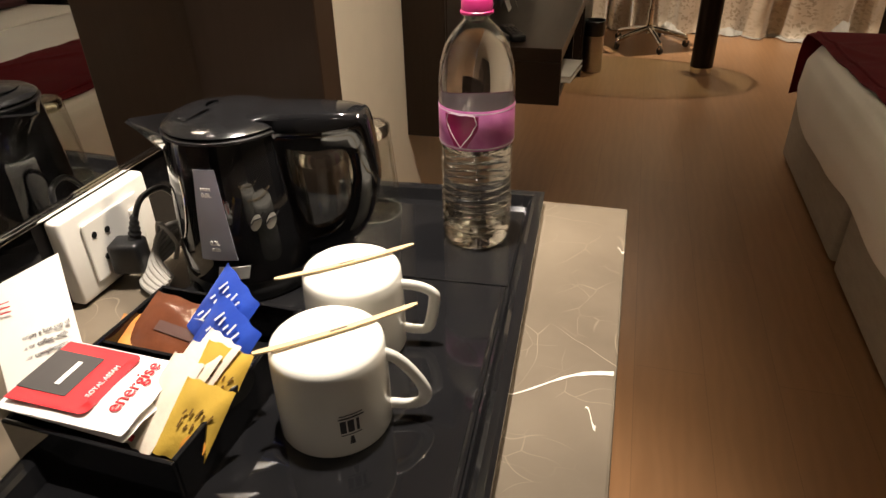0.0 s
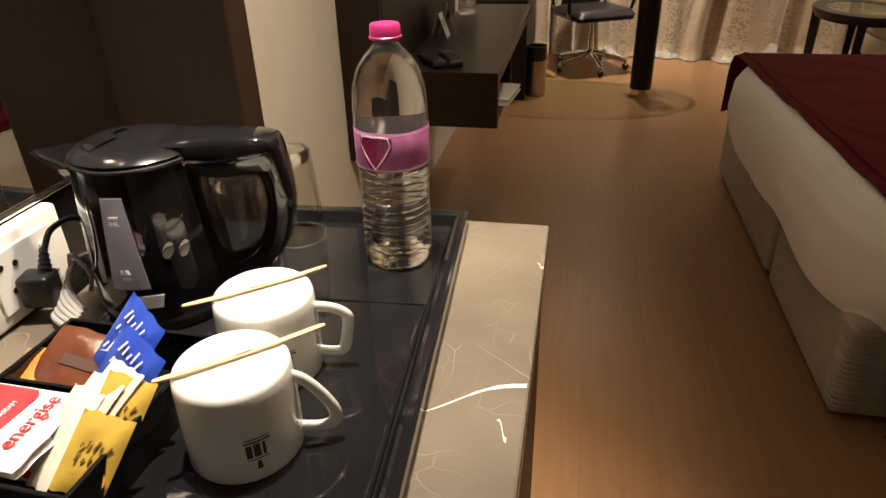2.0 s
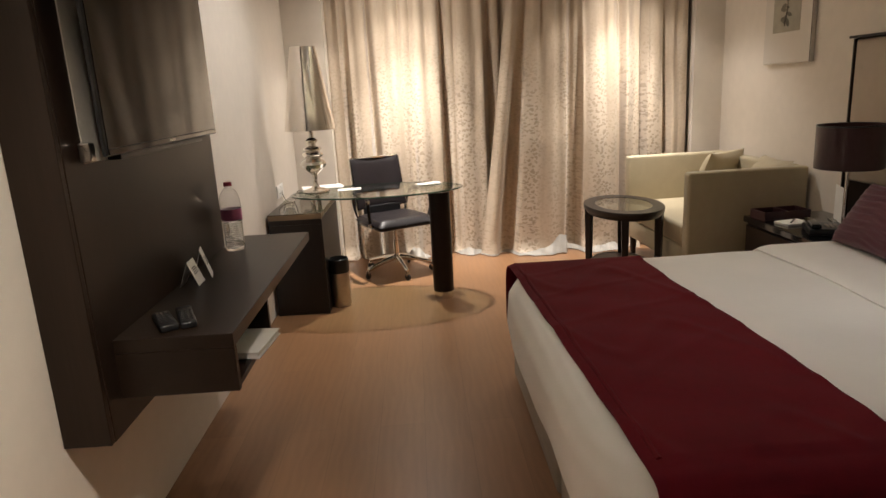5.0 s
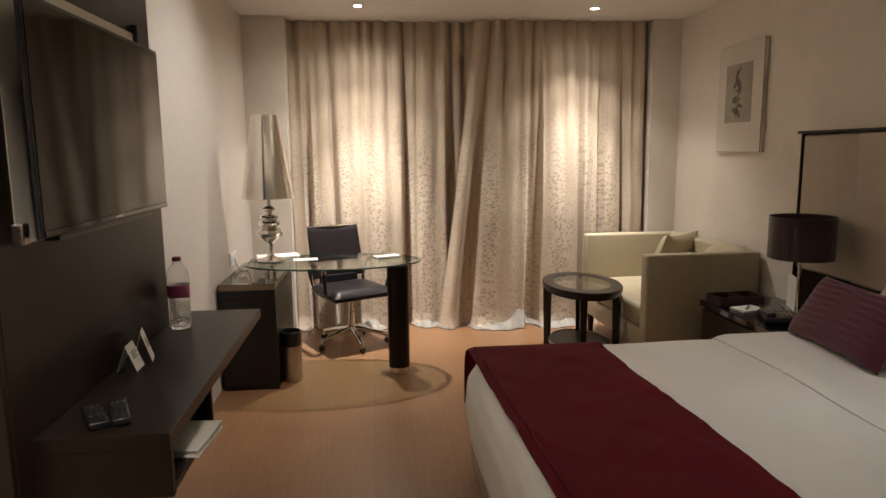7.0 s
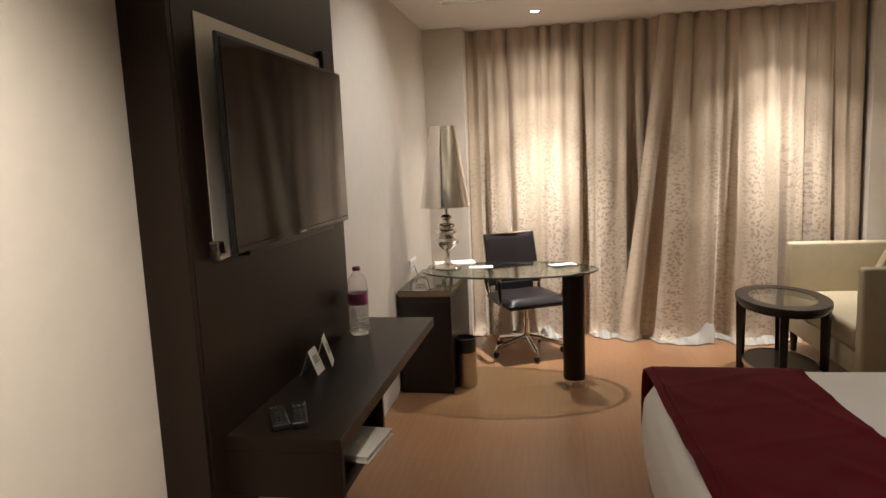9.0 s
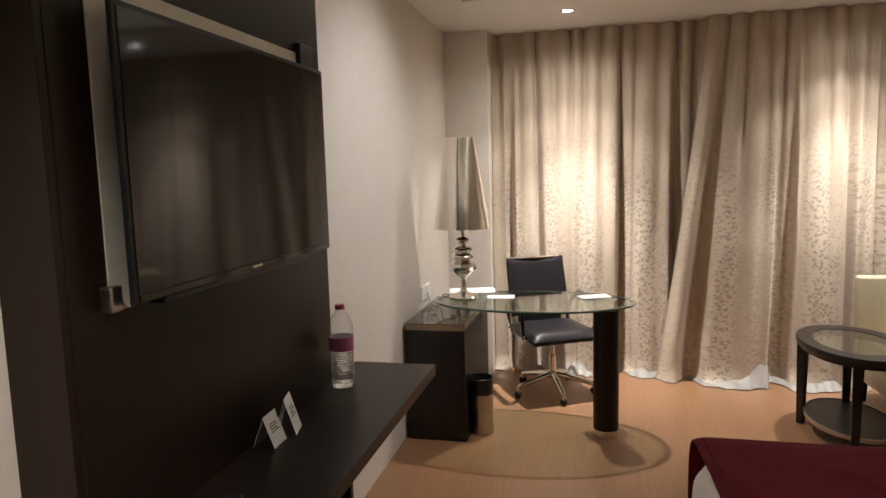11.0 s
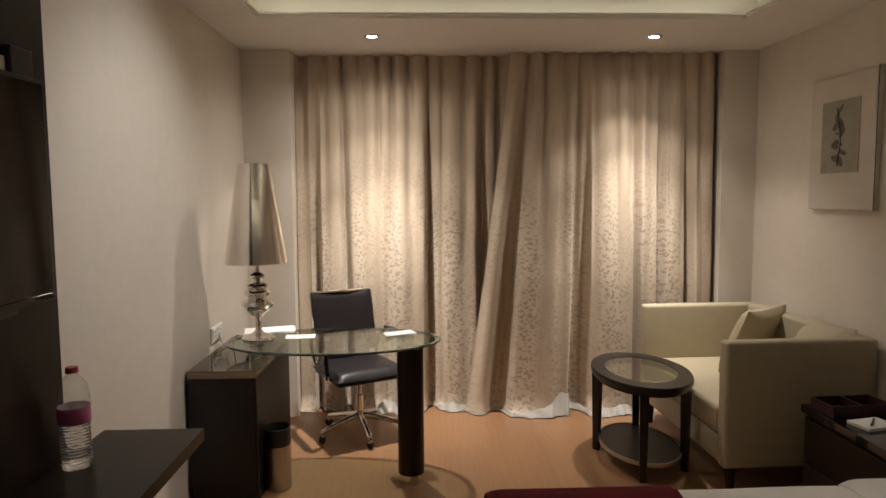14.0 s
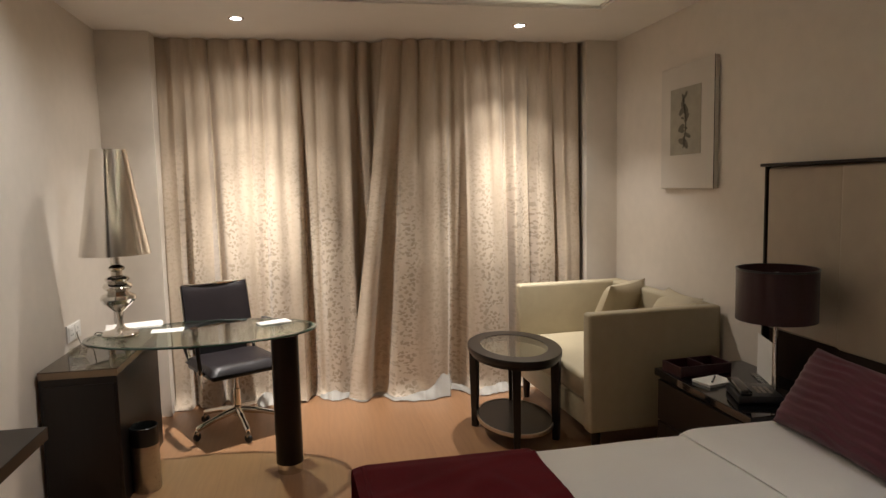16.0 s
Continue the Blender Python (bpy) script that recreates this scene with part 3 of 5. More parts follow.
def tent_card(x, y, rz, h, label):
    c = thing("tent_card", label, "card", x, y, 0.7705, rz, group="tent cards on the shelf")
    g = bmesh.new()
    grid(1, 4, lambda u, v: ((u - 0.5) * 0.075, -0.032 * (1 - v), v * h), 0.0012, bm=g)
    grid(1, 4, lambda u, v: ((u - 0.5) * 0.075, 0.032 * (1 - v), v * h), 0.0012, bm=g)
    part("card", g, PAPER, c)
    for i in range(4):
        b = part("print_line", box(-0.022, 0.022 - 0.008 * (i % 2), -0.0006, 0.0006, 0, 0.0025), INK, c)
        zz = h * (0.45 + 0.08 * i)
        b.matrix_basis = pose(0, -0.032 * (1 - zz / h) - 0.0014, zz, math.degrees(math.atan2(0.032, h)) * -1)


def remote(x, y, rz, label, w=0.045, l=0.17):
    r = thing("remote_control", label, "remote control", x, y, 0.7705, rz, group="remote controls")
    part("case", box(-w / 2, w / 2, -l / 2, l / 2, 0, 0.02, 0.006, 3), BLACK, r, "", True)
    for i in range(3):
        for j in range(6):
            b = part("button", box(-0.004, 0.004, -0.004, 0.004, 0.0, 0.002, 0.0008, 1), STEEL if j == 5 else LEATHER, r)
            b.matrix_basis = pose((i - 1) * 0.013, -l / 2 + 0.03 + j * 0.02, 0.02)


LABEL_BACK = mat("pale_label_back", (0.74, 0.62, 0.68), 0.5, vary=0.05)


def bottle(name, label, x, y, z, cap, lab, group, full=0.80, rz=0.0):
    th = thing(name, label, "water bottle", x, y, z, rz, group)
    body = [(0.0, 0.004), (0.026, 0.0), (0.036, 0.003), (0.0395, 0.012)]
    zz = 0.018
    while zz < 0.112:
        body += [(0.0397, zz), (0.0362, zz + 0.004), (0.0397, zz + 0.0075)]
        zz += 0.0085
    body += [(0.0400, 0.122), (0.0400, 0.168), (0.0405, 0.172), (0.0400, 0.190), (0.0382, 0.208), (0.0330, 0.225), (0.0245, 0.238), (0.0165, 0.246), (0.0132, 0.250), (0.0130, 0.258)]
    part("bottle_wall", lathe(body, 40), PET, th, "clear thin plastic", True)
    water = [(0.0, 0.006)] + [(max(0.0, r - 0.0016), h) for r, h in body[2:] if h < 0.255 * full]
    top = water[-1]
    water += [(0.0, top[1])]
    part("water", lathe(water, 40, wobble=lambda a, h: 1 + 0.006 * math.sin(5 * a + h * 300)), WATER_PET, th, "clear water", True)
    wrap = part("label", lathe([(0.0404, 0.124), (0.0408, 0.125), (0.0408, 0.166), (0.0404, 0.167)], 40), lab, th, "printed plastic label", True)
    part("label_backing", lathe([(0.04015, 0.1245), (0.0402, 0.125), (0.0402, 0.166), (0.04015, 0.1665)], 40), LABEL_BACK, th, "pale back of the label", True)
    if lab is LABEL_PINK:
        g = bmesh.new()
        grid(10, 10, lambda u, v: (0.0412 * math.sin((u - 0.5) * 0.95 * (0.35 + 0.65 * min(1, v * 1.6)) - 0.35), -0.0412 * math.cos((u - 0.5) * 0.95 * (0.35 + 0.65 * min(1, v * 1.6)) - 0.35), 0.128 + 0.034 * v), bm=g)
        part("label_emblem", g, PINK, wrap, "plain magenta emblem")
        for lo in (0.1258, 0.1635):
            part("label_border", lathe([(0.0410, lo), (0.0412, lo + 0.0006), (0.0410, lo + 0.0012)], 40), LABEL_BACK, wrap, "pale border line", True)
        part("emblem_outline", tube([(0.0413 * math.sin(a), -0.0413 * math.cos(a), z) for a, z in ((-0.35, 0.1275), (-0.62, 0.142), (-0.78, 0.154), (-0.72, 0.162), (-0.50, 0.1637), (-0.35, 0.1625), (-0.20, 0.1637), (0.02, 0.162), (0.08, 0.154), (-0.08, 0.142), (-0.35, 0.1275))], 0.0005, 6), LABEL_BACK, wrap, "pale outline")
    part("cap", lathe([(0.0, 0.270), (0.014, 0.270), (0.0155, 0.268), (0.0157, 0.2585), (0.0168, 0.2575), (0.0168, 0.2555), (0.0135, 0.2555)], 36, wobble=lambda a, h: 1 + 0.012 * math.cos(36 * a / 2)), cap, th, "ribbed screw cap", True)
    return th


tv_wall()
tv_shelf()
tent_card(0.185, 2.975, 104, 0.105, "folded white tent card with small print on the shelf")
tent_card(0.175, 2.885, 92, 0.085, "folded white tent card standing beside a taller one")
remote(0.285, 2.49, 24, "black television remote control lying on the shelf")
remote(0.235, 2.46, 30, "black set-top box remote control on the shelf", 0.05, 0.15)
bottle("water_bottle", "clear plastic water bottle with plum label on the shelf", 0.196, 3.378, 0.7705, RED_CAP, LABEL_RED, "water bottles", 0.62).scale = (1.05, 1.05, 1.07)

# ---- desk ----


def desk():
    d = thing("desk", "oval glass desk on a dark column and a low wenge cabinet", "desk", 0.70, 5.06, 0)
    ax, ay = 0.58, 0.325
    part("glass_top", lathe([(0.0, 0.750), (0.956, 0.750)], 72, sx=ax, sy=ay), GLASS_TOP, d, "clear greenish glass")
    part("glass_underside", lathe([(0.0, 0.738), (0.956, 0.738)], 72, sx=ax, sy=ay), GLASS_TOP, d, "clear greenish glass")
    part("glass_edge", lathe([(0.976, 0.738), (0.995, 0.739), (1.0, 0.744), (0.995, 0.749), (0.960, 0.7502), (0.955, 0.744), (0.960, 0.7378), (0.976, 0.738)], 72, sx=ax, sy=ay), GLASS_EDGE, d, "polished green glass edge", True)
    cx, cy = 0.412, -0.105
    part("column", lathe([(0.0, 0.05), (0.070, 0.05), (0.070, 0.728), (0.0, 0.728)], 36, cx, cy), WENGE, d, "round dark column", True)
    part("foot_ring", lathe([(0.0, 0.0), (0.066, 0.0), (0.066, 0.049), (0.0, 0.049)], 36, cx, cy), CHROME, d, "chrome foot ring", True)
    part("column_cap", lathe([(0.0, 0.7285), (0.045, 0.7285), (0.045, 0.7375), (0.0, 0.7375)], 30, cx, cy), CHROME, d, "", True)
    for dx, dy in ((-0.42, -0.10), (-0.42, 0.16)):
        part("standoff", lathe([(0.0, 0.672), (0.016, 0.672), (0.016, 0.7375), (0.0, 0.7375)], 20, dx, dy), CHROME, d, "chrome spacer", True)


def desk_cabinet():
    c = thing("desk_cabinet", "low dark wenge cabinet with a bronze glass top", "cabinet", 0.02, 4.745, 0)
    part("body", box(0.0, 0.335, 0.0, 0.80, 0.0, 0.632, 0.002), CABINET, c)
    part("top_band", box(-0.002, 0.338, -0.003, 0.803, 0.6325, 0.664, 0.002), mat("bronze_glass_band", (0.23, 0.165, 0.10), 0.25, vary=0.1), c, "bronze edge band")
    part("top_glass", box(-0.002, 0.338, -0.003, 0.803, 0.6643, 0.670, 0.001), mat("bronze_glass_top", (0.10, 0.075, 0.05), 0.06, vary=0.1, spec=0.8), c, "glossy bronze glass")
    part("door", box(0.012, 0.323, -0.006, -0.0005, 0.03, 0.60, 0.002), CABINET, c)


def table_lamp():
    l = thing("table_lamp", "chrome baluster table lamp with an unlit mirrored cone shade", "lamp", 0.283, 5.115, 0.7505)
    prof = [(0.0, 0.0), (0.088, 0.0), (0.090, 0.006), (0.085, 0.014), (0.060, 0.022), (0.030, 0.032), (0.017, 0.050), (0.014, 0.085), (0.020, 0.120), (0.040, 0.148),
            (0.061, 0.172), (0.068, 0.190), (0.062, 0.208), (0.044, 0.220), (0.036, 0.228), (0.050, 0.240), (0.056, 0.252), (0.050, 0.266), (0.036, 0.274),
            (0.044, 0.284), (0.047, 0.294), (0.038, 0.304), (0.022, 0.310), (0.020, 0.330), (0.030, 0.340), (0.032, 0.350), (0.022, 0.360), (0.014, 0.366), (0.012, 0.44), (0.0, 0.44)]
    prof = [(r * (1.28 if 0.12 < h < 0.37 else 1.0), h) for r, h in prof]
    part("base", lathe(prof, 40), CHROME, l, "polished chrome baluster", True)
    part("shade", lathe([(0.165, 0.418), (0.168, 0.417), (0.082, 0.948), (0.079, 0.948), (0.1635, 0.420)], 56), mat("mirrored_shade", (0.80, 0.76, 0.70), 0.17, 1.0, vary=0.06, scale=10), l, "mirrored cone shade", True)
    part("shade_disc", lathe([(0.0, 0.93), (0.081, 0.93), (0.081, 0.934), (0.0, 0.934)], 40), BLACK, l)
    cord = bend([(-0.08, 0.02, 0.006), (-0.14, 0.06, 0.002), (-0.17, 0.10, -0.07), (-0.22, 0.12, -0.075), (-0.25, 0.16, -0.06), (-0.272, 0.18, -0.01)])
    part("cord", tube(cord, 0.003, 8), mat("clear_cord", (0.30, 0.27, 0.22), 0.4), l, "thin grey flex", True)


def office_chair():
    c = thing("office_chair", "low-backed black leather swivel chair on a chrome star base", "chair", 0.775, 5.655, 0, 28)
    for k in range(5):
        a = radians(72 * k - 100)
        ca, sa = math.cos(a), math.sin(a)
        arm = part("base_arm", tube(bend([(0.02 * ca, 0.02 * sa, 0.125), (0.14 * ca, 0.14 * sa, 0.105), (0.275 * ca, 0.275 * sa, 0.070)], 5), [0.021] * 5 + [0.017] * 5 + [0.013], 10), CHROME, c, "", True)
        px, py = 0.272 * ca, 0.272 * sa
        w = part("caster", lathe([(0.0, -0.011), (0.022, -0.011), (0.026, -0.007), (0.026, 0.007), (0.022, 0.011), (0.0, 0.011)], 18), BLACK, c, "black caster wheel", True)
        w.matrix_basis = pose(px, py, 0.027, 90, 0, math.degrees(a) + 25)
        part("caster_stem", lathe([(0.0, 0.03), (0.011, 0.03), (0.015, 0.052), (0.010, 0.066), (0.0, 0.066)], 14, px, py), CHROME, c, "", True)
    part("gas_lift", lathe([(0.0, 0.09), (0.030, 0.09), (0.028, 0.15), (0.022, 0.155), (0.022, 0.26), (0.014, 0.262), (0.014, 0.37), (0.0, 0.37)], 24), CHROME, c, "", True)
    part("mechanism", box(-0.07, 0.07, -0.10, 0.10, 0.362, 0.402, 0.010), BLACK, c, "", True)
    part("tilt_lever", tube([(0.06, 0, 0.38), (0.20, 0.0, 0.375)], 0.005), CHROME, c, "", True)
    part("seat_frame", box(-0.222, 0.222, -0.215, 0.215, 0.385, 0.418, 0.012), BLACK, c, "black seat shell", True)
    part("back_link", box(-0.16, 0.16, 0.195, 0.222, 0.40, 0.52, 0.008), BLACK, c)

    def seat(u, v):
        a, b = 2 * u - 1, 2 * v - 1
        fat = max(0.0, (1 - a ** 6) * (1 - b ** 6)) ** 0.4
        return (a * 0.232, b * 0.228, 0.4185 + 0.048 * fat + 0.006 * abs(a) - 0.02 * max(0, -b - 0.75))
    sm = grid(20, 20, seat)
    grid(2, 2, lambda u, v: ((2 * u - 1) * 0.230, (2 * v - 1) * 0.226, 0.4185), bm=sm)
    part("seat", sm, LEATHER, c, "padded leather seat", True)

    def back(u, v, s=1):
        a, b = 2 * u - 1, 2 * v - 1
        fat = max(0.0, (1 - a ** 6) * (1 - b ** 6)) ** 0.4
        return (a * 0.212 * (1 - 0.03 * v), 0.225 + 0.10 * v + 0.03 * a * a * -1 - s * (0.006 + 0.016 * fat), 0.50 + 0.39 * v)
    bm = grid(18, 18, back)
    grid(18, 18, lambda u, v: back(u, v, -0.4), bm=bm)
    part("backrest", bm, LEATHER, c, "padded leather backrest", True)
    for sgn in (-1, 1):
        side = bend([(sgn * 0.205, -0.08, 0.41), (sgn * 0.245, -0.10, 0.43), (sgn * 0.262, -0.12, 0.52), (sgn * 0.262, -0.11, 0.615), (sgn * 0.258, -0.02, 0.635), (sgn * 0.250, 0.14, 0.63), (sgn * 0.236, 0.22, 0.56), (sgn * 0.215, 0.215, 0.46), (sgn * 0.205, 0.16, 0.41)], 6)
        part("armrest_frame", tube(side, 0.013, 10), BLACK, c, "black arm loop", True)
        for q in ((sgn * 0.262, -0.116, 0.60), (sgn * 0.245, -0.10, 0.43)):
            part("arm_joint", lathe([(0.0, -0.018), (0.014, -0.018), (0.0165, -0.012), (0.0165, 0.012), (0.014, 0.018), (0.0, 0.018)], 16, q[0], q[1]), CHROME, c, "chrome arm joint", True).matrix_basis = pose(0, 0, q[2])
        part("armrest_pad", box(sgn * 0.256 - 0.019, sgn * 0.256 + 0.019, -0.10, 0.14, 0.640, 0.658, 0.007), BLACK, c, "black arm pad", True)
        part("back_frame", tube(bend([(sgn * 0.214, 0.185, 0.45), (sgn * 0.214, 0.21, 0.52), (sgn * 0.210, 0.30, 0.885)], 5), 0.008, 8), CHROME, c, "", True)
    part("back_top_rail", tube([(-0.210, 0.30, 0.887), (0.210, 0.30, 0.887)], 0.008, 8), CHROME, c, "", True)


def waste_bin():
    b = thing("waste_bin", "round steel waste bin with a black rim beside the cabinet", "waste bin", 0.415, 4.905, 0)
    part("body", lathe([(0.0, 0.0), (0.062, 0.0), (0.066, 0.01), (0.066, 0.235), (0.0655, 0.235)], 36), STEEL, b, "", True)
    part("rim", lathe([(0.066, 0.2355), (0.068, 0.24), (0.068, 0.325), (0.064, 0.330), (0.060, 0.322), (0.060, 0.02), (0.0, 0.02)], 36), BLACK, b, "black upper band", True)


def flat_paper(name, label, x, y, z, rz, w, l, n=1, group="papers on the desk"):
    p = thing(name, label, "paper", x, y, z, rz, group)
    for i in range(n):
        s = part("sheet", grid(6, 4, lambda u, v, i=i: ((u - 0.5) * w, (v - 0.5) * l, 0.001 + 0.003 * i + 0.004 * (u - 0.5) ** 2), 0.0012), PAPER, p)
        s.matrix_basis = pose(0, 0, 0, 0, 0, 4 * i)
    return p


desk()
desk_cabinet()
table_lamp()
office_chair()
waste_bin()
flat_paper("booklet", "white open booklet lying on the glass desk", 0.30, 5.31, 0.751, 8, 0.28, 0.16, 3)
flat_paper("envelope", "small white envelope lying flat on the glass desk", 0.505, 5.14, 0.751, 6, 0.16, 0.10)
flat_paper("note_card", "white cards fanned out on the glass desk", 1.05, 5.17, 0.751, 18, 0.17, 0.09, 3)
g = thing("glass_dish", "small clear glass dish on the bronze cabinet top", "dish", 0.115, 5.00, 0.671)
part("bowl", lathe([(0.0, 0.002), (0.028, 0.002), (0.040, 0.03), (0.042, 0.045), (0.039, 0.045), (0.036, 0.03), (0.025, 0.006), (0.0, 0.006)], 28), THIN_GLASS, g, "", True)


def wall_socket(name, x, y, z, label, n=2):
    s = thing(name, label, "socket", x, y, z)
    part("plate", box(0.0005, 0.009, -0.10, 0.10, -0.045, 0.045, 0.003), PAPER, s)
    for k in range(n):
        part("socket_insert", box(0.0092, 0.012, -0.085 + 0.09 * k, -0.005 + 0.09 * k, -0.035, 0.035, 0.002), PAPER, s)
        for dy, dz in ((0.0, 0.012), (-0.012, -0.010), (0.012, -0.010)):
            part("socket_hole", lathe([(0.0, 0), (0.004, 0), (0.004, 0.0008), (0.0, 0.0008)], 10), BLACK, s).matrix_basis = pose(0.0121, -0.045 + 0.09 * k + dy, dz, 0, 90, 0)


wall_socket("wall_socket", 0.0, 5.275, 0.75, "white double wall socket beside the desk lamp")

# ---- bed ----
BX0, BX1, BY0, BY1, BZ = 1.352, 3.36, 1.80, 3.62, 0.575


def bed():
    b = thing("bed", "double bed with white linen on a fabric divan base", "bed", 0, 0, 0)
    for y0, y1 in ((BY0 + 0.065, 2.552), (2.60, BY1 - 0.03)):
        part("divan_base", box(BX0 + 0.042, BX1 - 0.01, y0, y1, 0.018, 0.312, 0.018, 3), BASE_CLOTH, b, "grey-beige ribbed fabric base", True)
        if y0 < 2.2:
            for n in range(15):
                h = 0.045 + 0.0165 * n
                rib = [(BX0 + 0.041 + 0.018 * (1 - math.cos(a)) - 0.0005, y0 + 0.018 - 0.018 * math.sin(a), h) for a in [math.pi / 2 * q / 5 for q in range(6)]]
                part("corner_rib", tube([(BX0 + 0.0413, y0 + 0.06, h)] + rib + [(BX0 + 0.10, y0 - 0.0003, h)], 0.0045, 6), BASE_CLOTH, b)
        for x in (BX0 + 0.10, BX1 - 0.1):
            for y in (y0 + 0.08, y1 - 0.08):
                part("leg", lathe([(0.0, 0.0), (0.022, 0.0), (0.028, 0.0175), (0.0, 0.0175)], 16, x, y), BLACK, b, "", True)
    mz0 = 0.300

    def shell(u, v):
        a = u * 2 * math.pi
        n = 7.0
        ca, sa = math.cos(a), math.sin(a)
        k = (abs(ca) ** n + abs(sa) ** n) ** (-1 / n)
        px, py = ca * k, sa * k
        cx, cy = (BX0 + BX1) / 2, (BY0 + BY1) / 2
        hx, hy = (BX1 - BX0) / 2, (BY1 - BY0) / 2
        sag = 0.010 * math.sin(a * 6) + 0.006 * math.sin(a * 13 + 1)
        prof = ((0.008, mz0 - 0.005 + sag), (0.016, mz0 + 0.02 + sag), (0.026, mz0 + 0.09), (0.018, BZ - 0.08), (-0.010, BZ - 0.028), (-0.040, BZ - 0.006), (-0.09, BZ), (-0.5, BZ + 0.004))
        t = v * (len(prof) - 1)
        i = min(int(t), len(prof) - 2)
        q = t - i
        off, z = (prof[i][0] * (1 - q) + prof[i + 1][0] * q, prof[i][1] * (1 - q) + prof[i + 1][1] * q)
        return (cx + px * (hx + off), cy + py * (hy + off), z + 0.003 * math.sin(px * 9 + 1) * math.sin(py * 7))
    m = grid(160, 28, shell)
    bmesh.ops.remove_doubles(m, verts=m.verts[:], dist=0.0008)
    edges = [e for e in m.edges if len(e.link_faces) == 1 and e.verts[0].co.z > BZ - 0.02]
    bmesh.ops.contextual_create(m, geom=edges)
    part("duvet", m, SHEET, b, "white cotton duvet tucked over the mattress", True)

    def fold(u, v):
        x = 2.555 + (BX1 - 0.03 - 2.555) * u + 0.012 * math.sin(v * 11) * (1 - u)
        y = BY0 + 0.005 + (BY1 - BY0 - 0.01) * v
        edge = min(v, 1 - v)
        drop = 0.06 * max(0, 1 - edge / 0.03) ** 2
        return (x, y, BZ + 0.010 + 0.016 * min(1, u * 14) ** 0.5 + 0.005 * math.sin(v * 9 + 2 * u) * u - drop)
    part("folded_sheet", grid(30, 60, fold, 0.010), SHEET, b, "white sheet folded back below the pillows", True)
    return b


bed()


def runner():
    r = thing("bed_runner", "burgundy cloth bed runner laid across the foot of the bed", "bed runner", 0, 0, 0)
    x0, x1 = BX0 + 0.022, 1.972
    path = [(BY0 - 0.030, 0.055), (BY0 - 0.034, 0.20), (BY0 - 0.034, 0.36), (BY0 - 0.028, 0.48), (BY0 - 0.008, 0.545), (BY0 + 0.03, 0.580), (BY0 + 0.08, 0.586), (BY1 - 0.08, 0.586), (BY1 - 0.03, 0.580), (BY1 + 0.008, 0.545), (BY1 + 0.028, 0.48), (BY1 + 0.034, 0.30)]
    lens = [0.0]
    for p, q in zip(path, path[1:]):
        lens.append(lens[-1] + math.dist(p, q))

    def f(u, v):
        s = v * lens[-1]
        i = max(k for k in range(len(lens) - 1) if lens[k] <= s + 1e-9)
        q = (s - lens[i]) / (lens[i + 1] - lens[i])
        y = path[i][0] * (1 - q) + path[i + 1][0] * q
        z = path[i][1] * (1 - q) + path[i + 1][1] * q
        on = 1.0 if BY0 + 0.08 < y < BY1 - 0.08 else 0.0
        x = x0 + (x1 - x0) * u + 0.068 * (BY1 - y) / (BY1 - BY0) + 0.004 * math.sin(v * 14 + 1) * u
        if z < 0.55 and y < 2.5:
            x += 0.10 * (0.55 - z) * (1 - u)
        if u < 0.09:
            z -= 0.012 * (1 - u / 0.09) ** 2
        z += on * (0.005 + 0.004 * math.sin(u * 6 + v * 20) * math.sin(v * 33) + 0.006 * max(0, math.sin(v * 25 + u * 4 + 2 * math.sin(u * 7))) ** 10 + 0.003 * max(0, math.sin(v * 41 - u * 5 + 2 * math.sin(v * 9))) ** 12)
        if not on and z < 0.55:
            y += (0.008 * math.sin(u * 15 + 2) * (0.58 - z)) * (-1 if v < 0.5 else 1)
        return (x, y, z)
    part("cloth", grid(40, 150, f, 0.005), RED, r, "", True)
    part("border_seam", tube([Vector(f(0.055, v / 120)) + Vector((0, 0, -0.001)) for v in range(28, 106)], 0.0075, 8), RED, r, "raised edge seam", True)


runner()


def pillow(name, label, x, y, z, rz, tilt, w, h, d, material, group, pleat=0.0, n=18):
    p = thing(name, label, "pillow", x, y, z, 0, group)
    p.matrix_world = Matrix.Translation((x, y, z)) @ pose(0, 0, 0, 0, 0, rz) @ pose(0, 0, 0, tilt, 0, 0)
    part("cover", cushion(w, h, d, n, n * (3 if pleat else 1), pleat), material, p, "", True)
    return p


pillow("bed_cushion", "maroon pleated cushion leaning on the white pillows", 2.865, 3.235, 0.607, 86, 33, 0.62, 0.31, 0.13, MAROON, "", 0.004, 24)
pillow("bed_pillow", "white cotton pillow propped against the headboard", 3.07, 3.04, 0.600, 89, 34, 0.68, 0.42, 0.17, SHEET, "white bed pillows")
pillow("bed_pillow", "white cotton pillow propped against the headboard", 3.07, 2.26, 0.600, 90, 34, 0.68, 0.42, 0.17, SHEET, "white bed pillows")


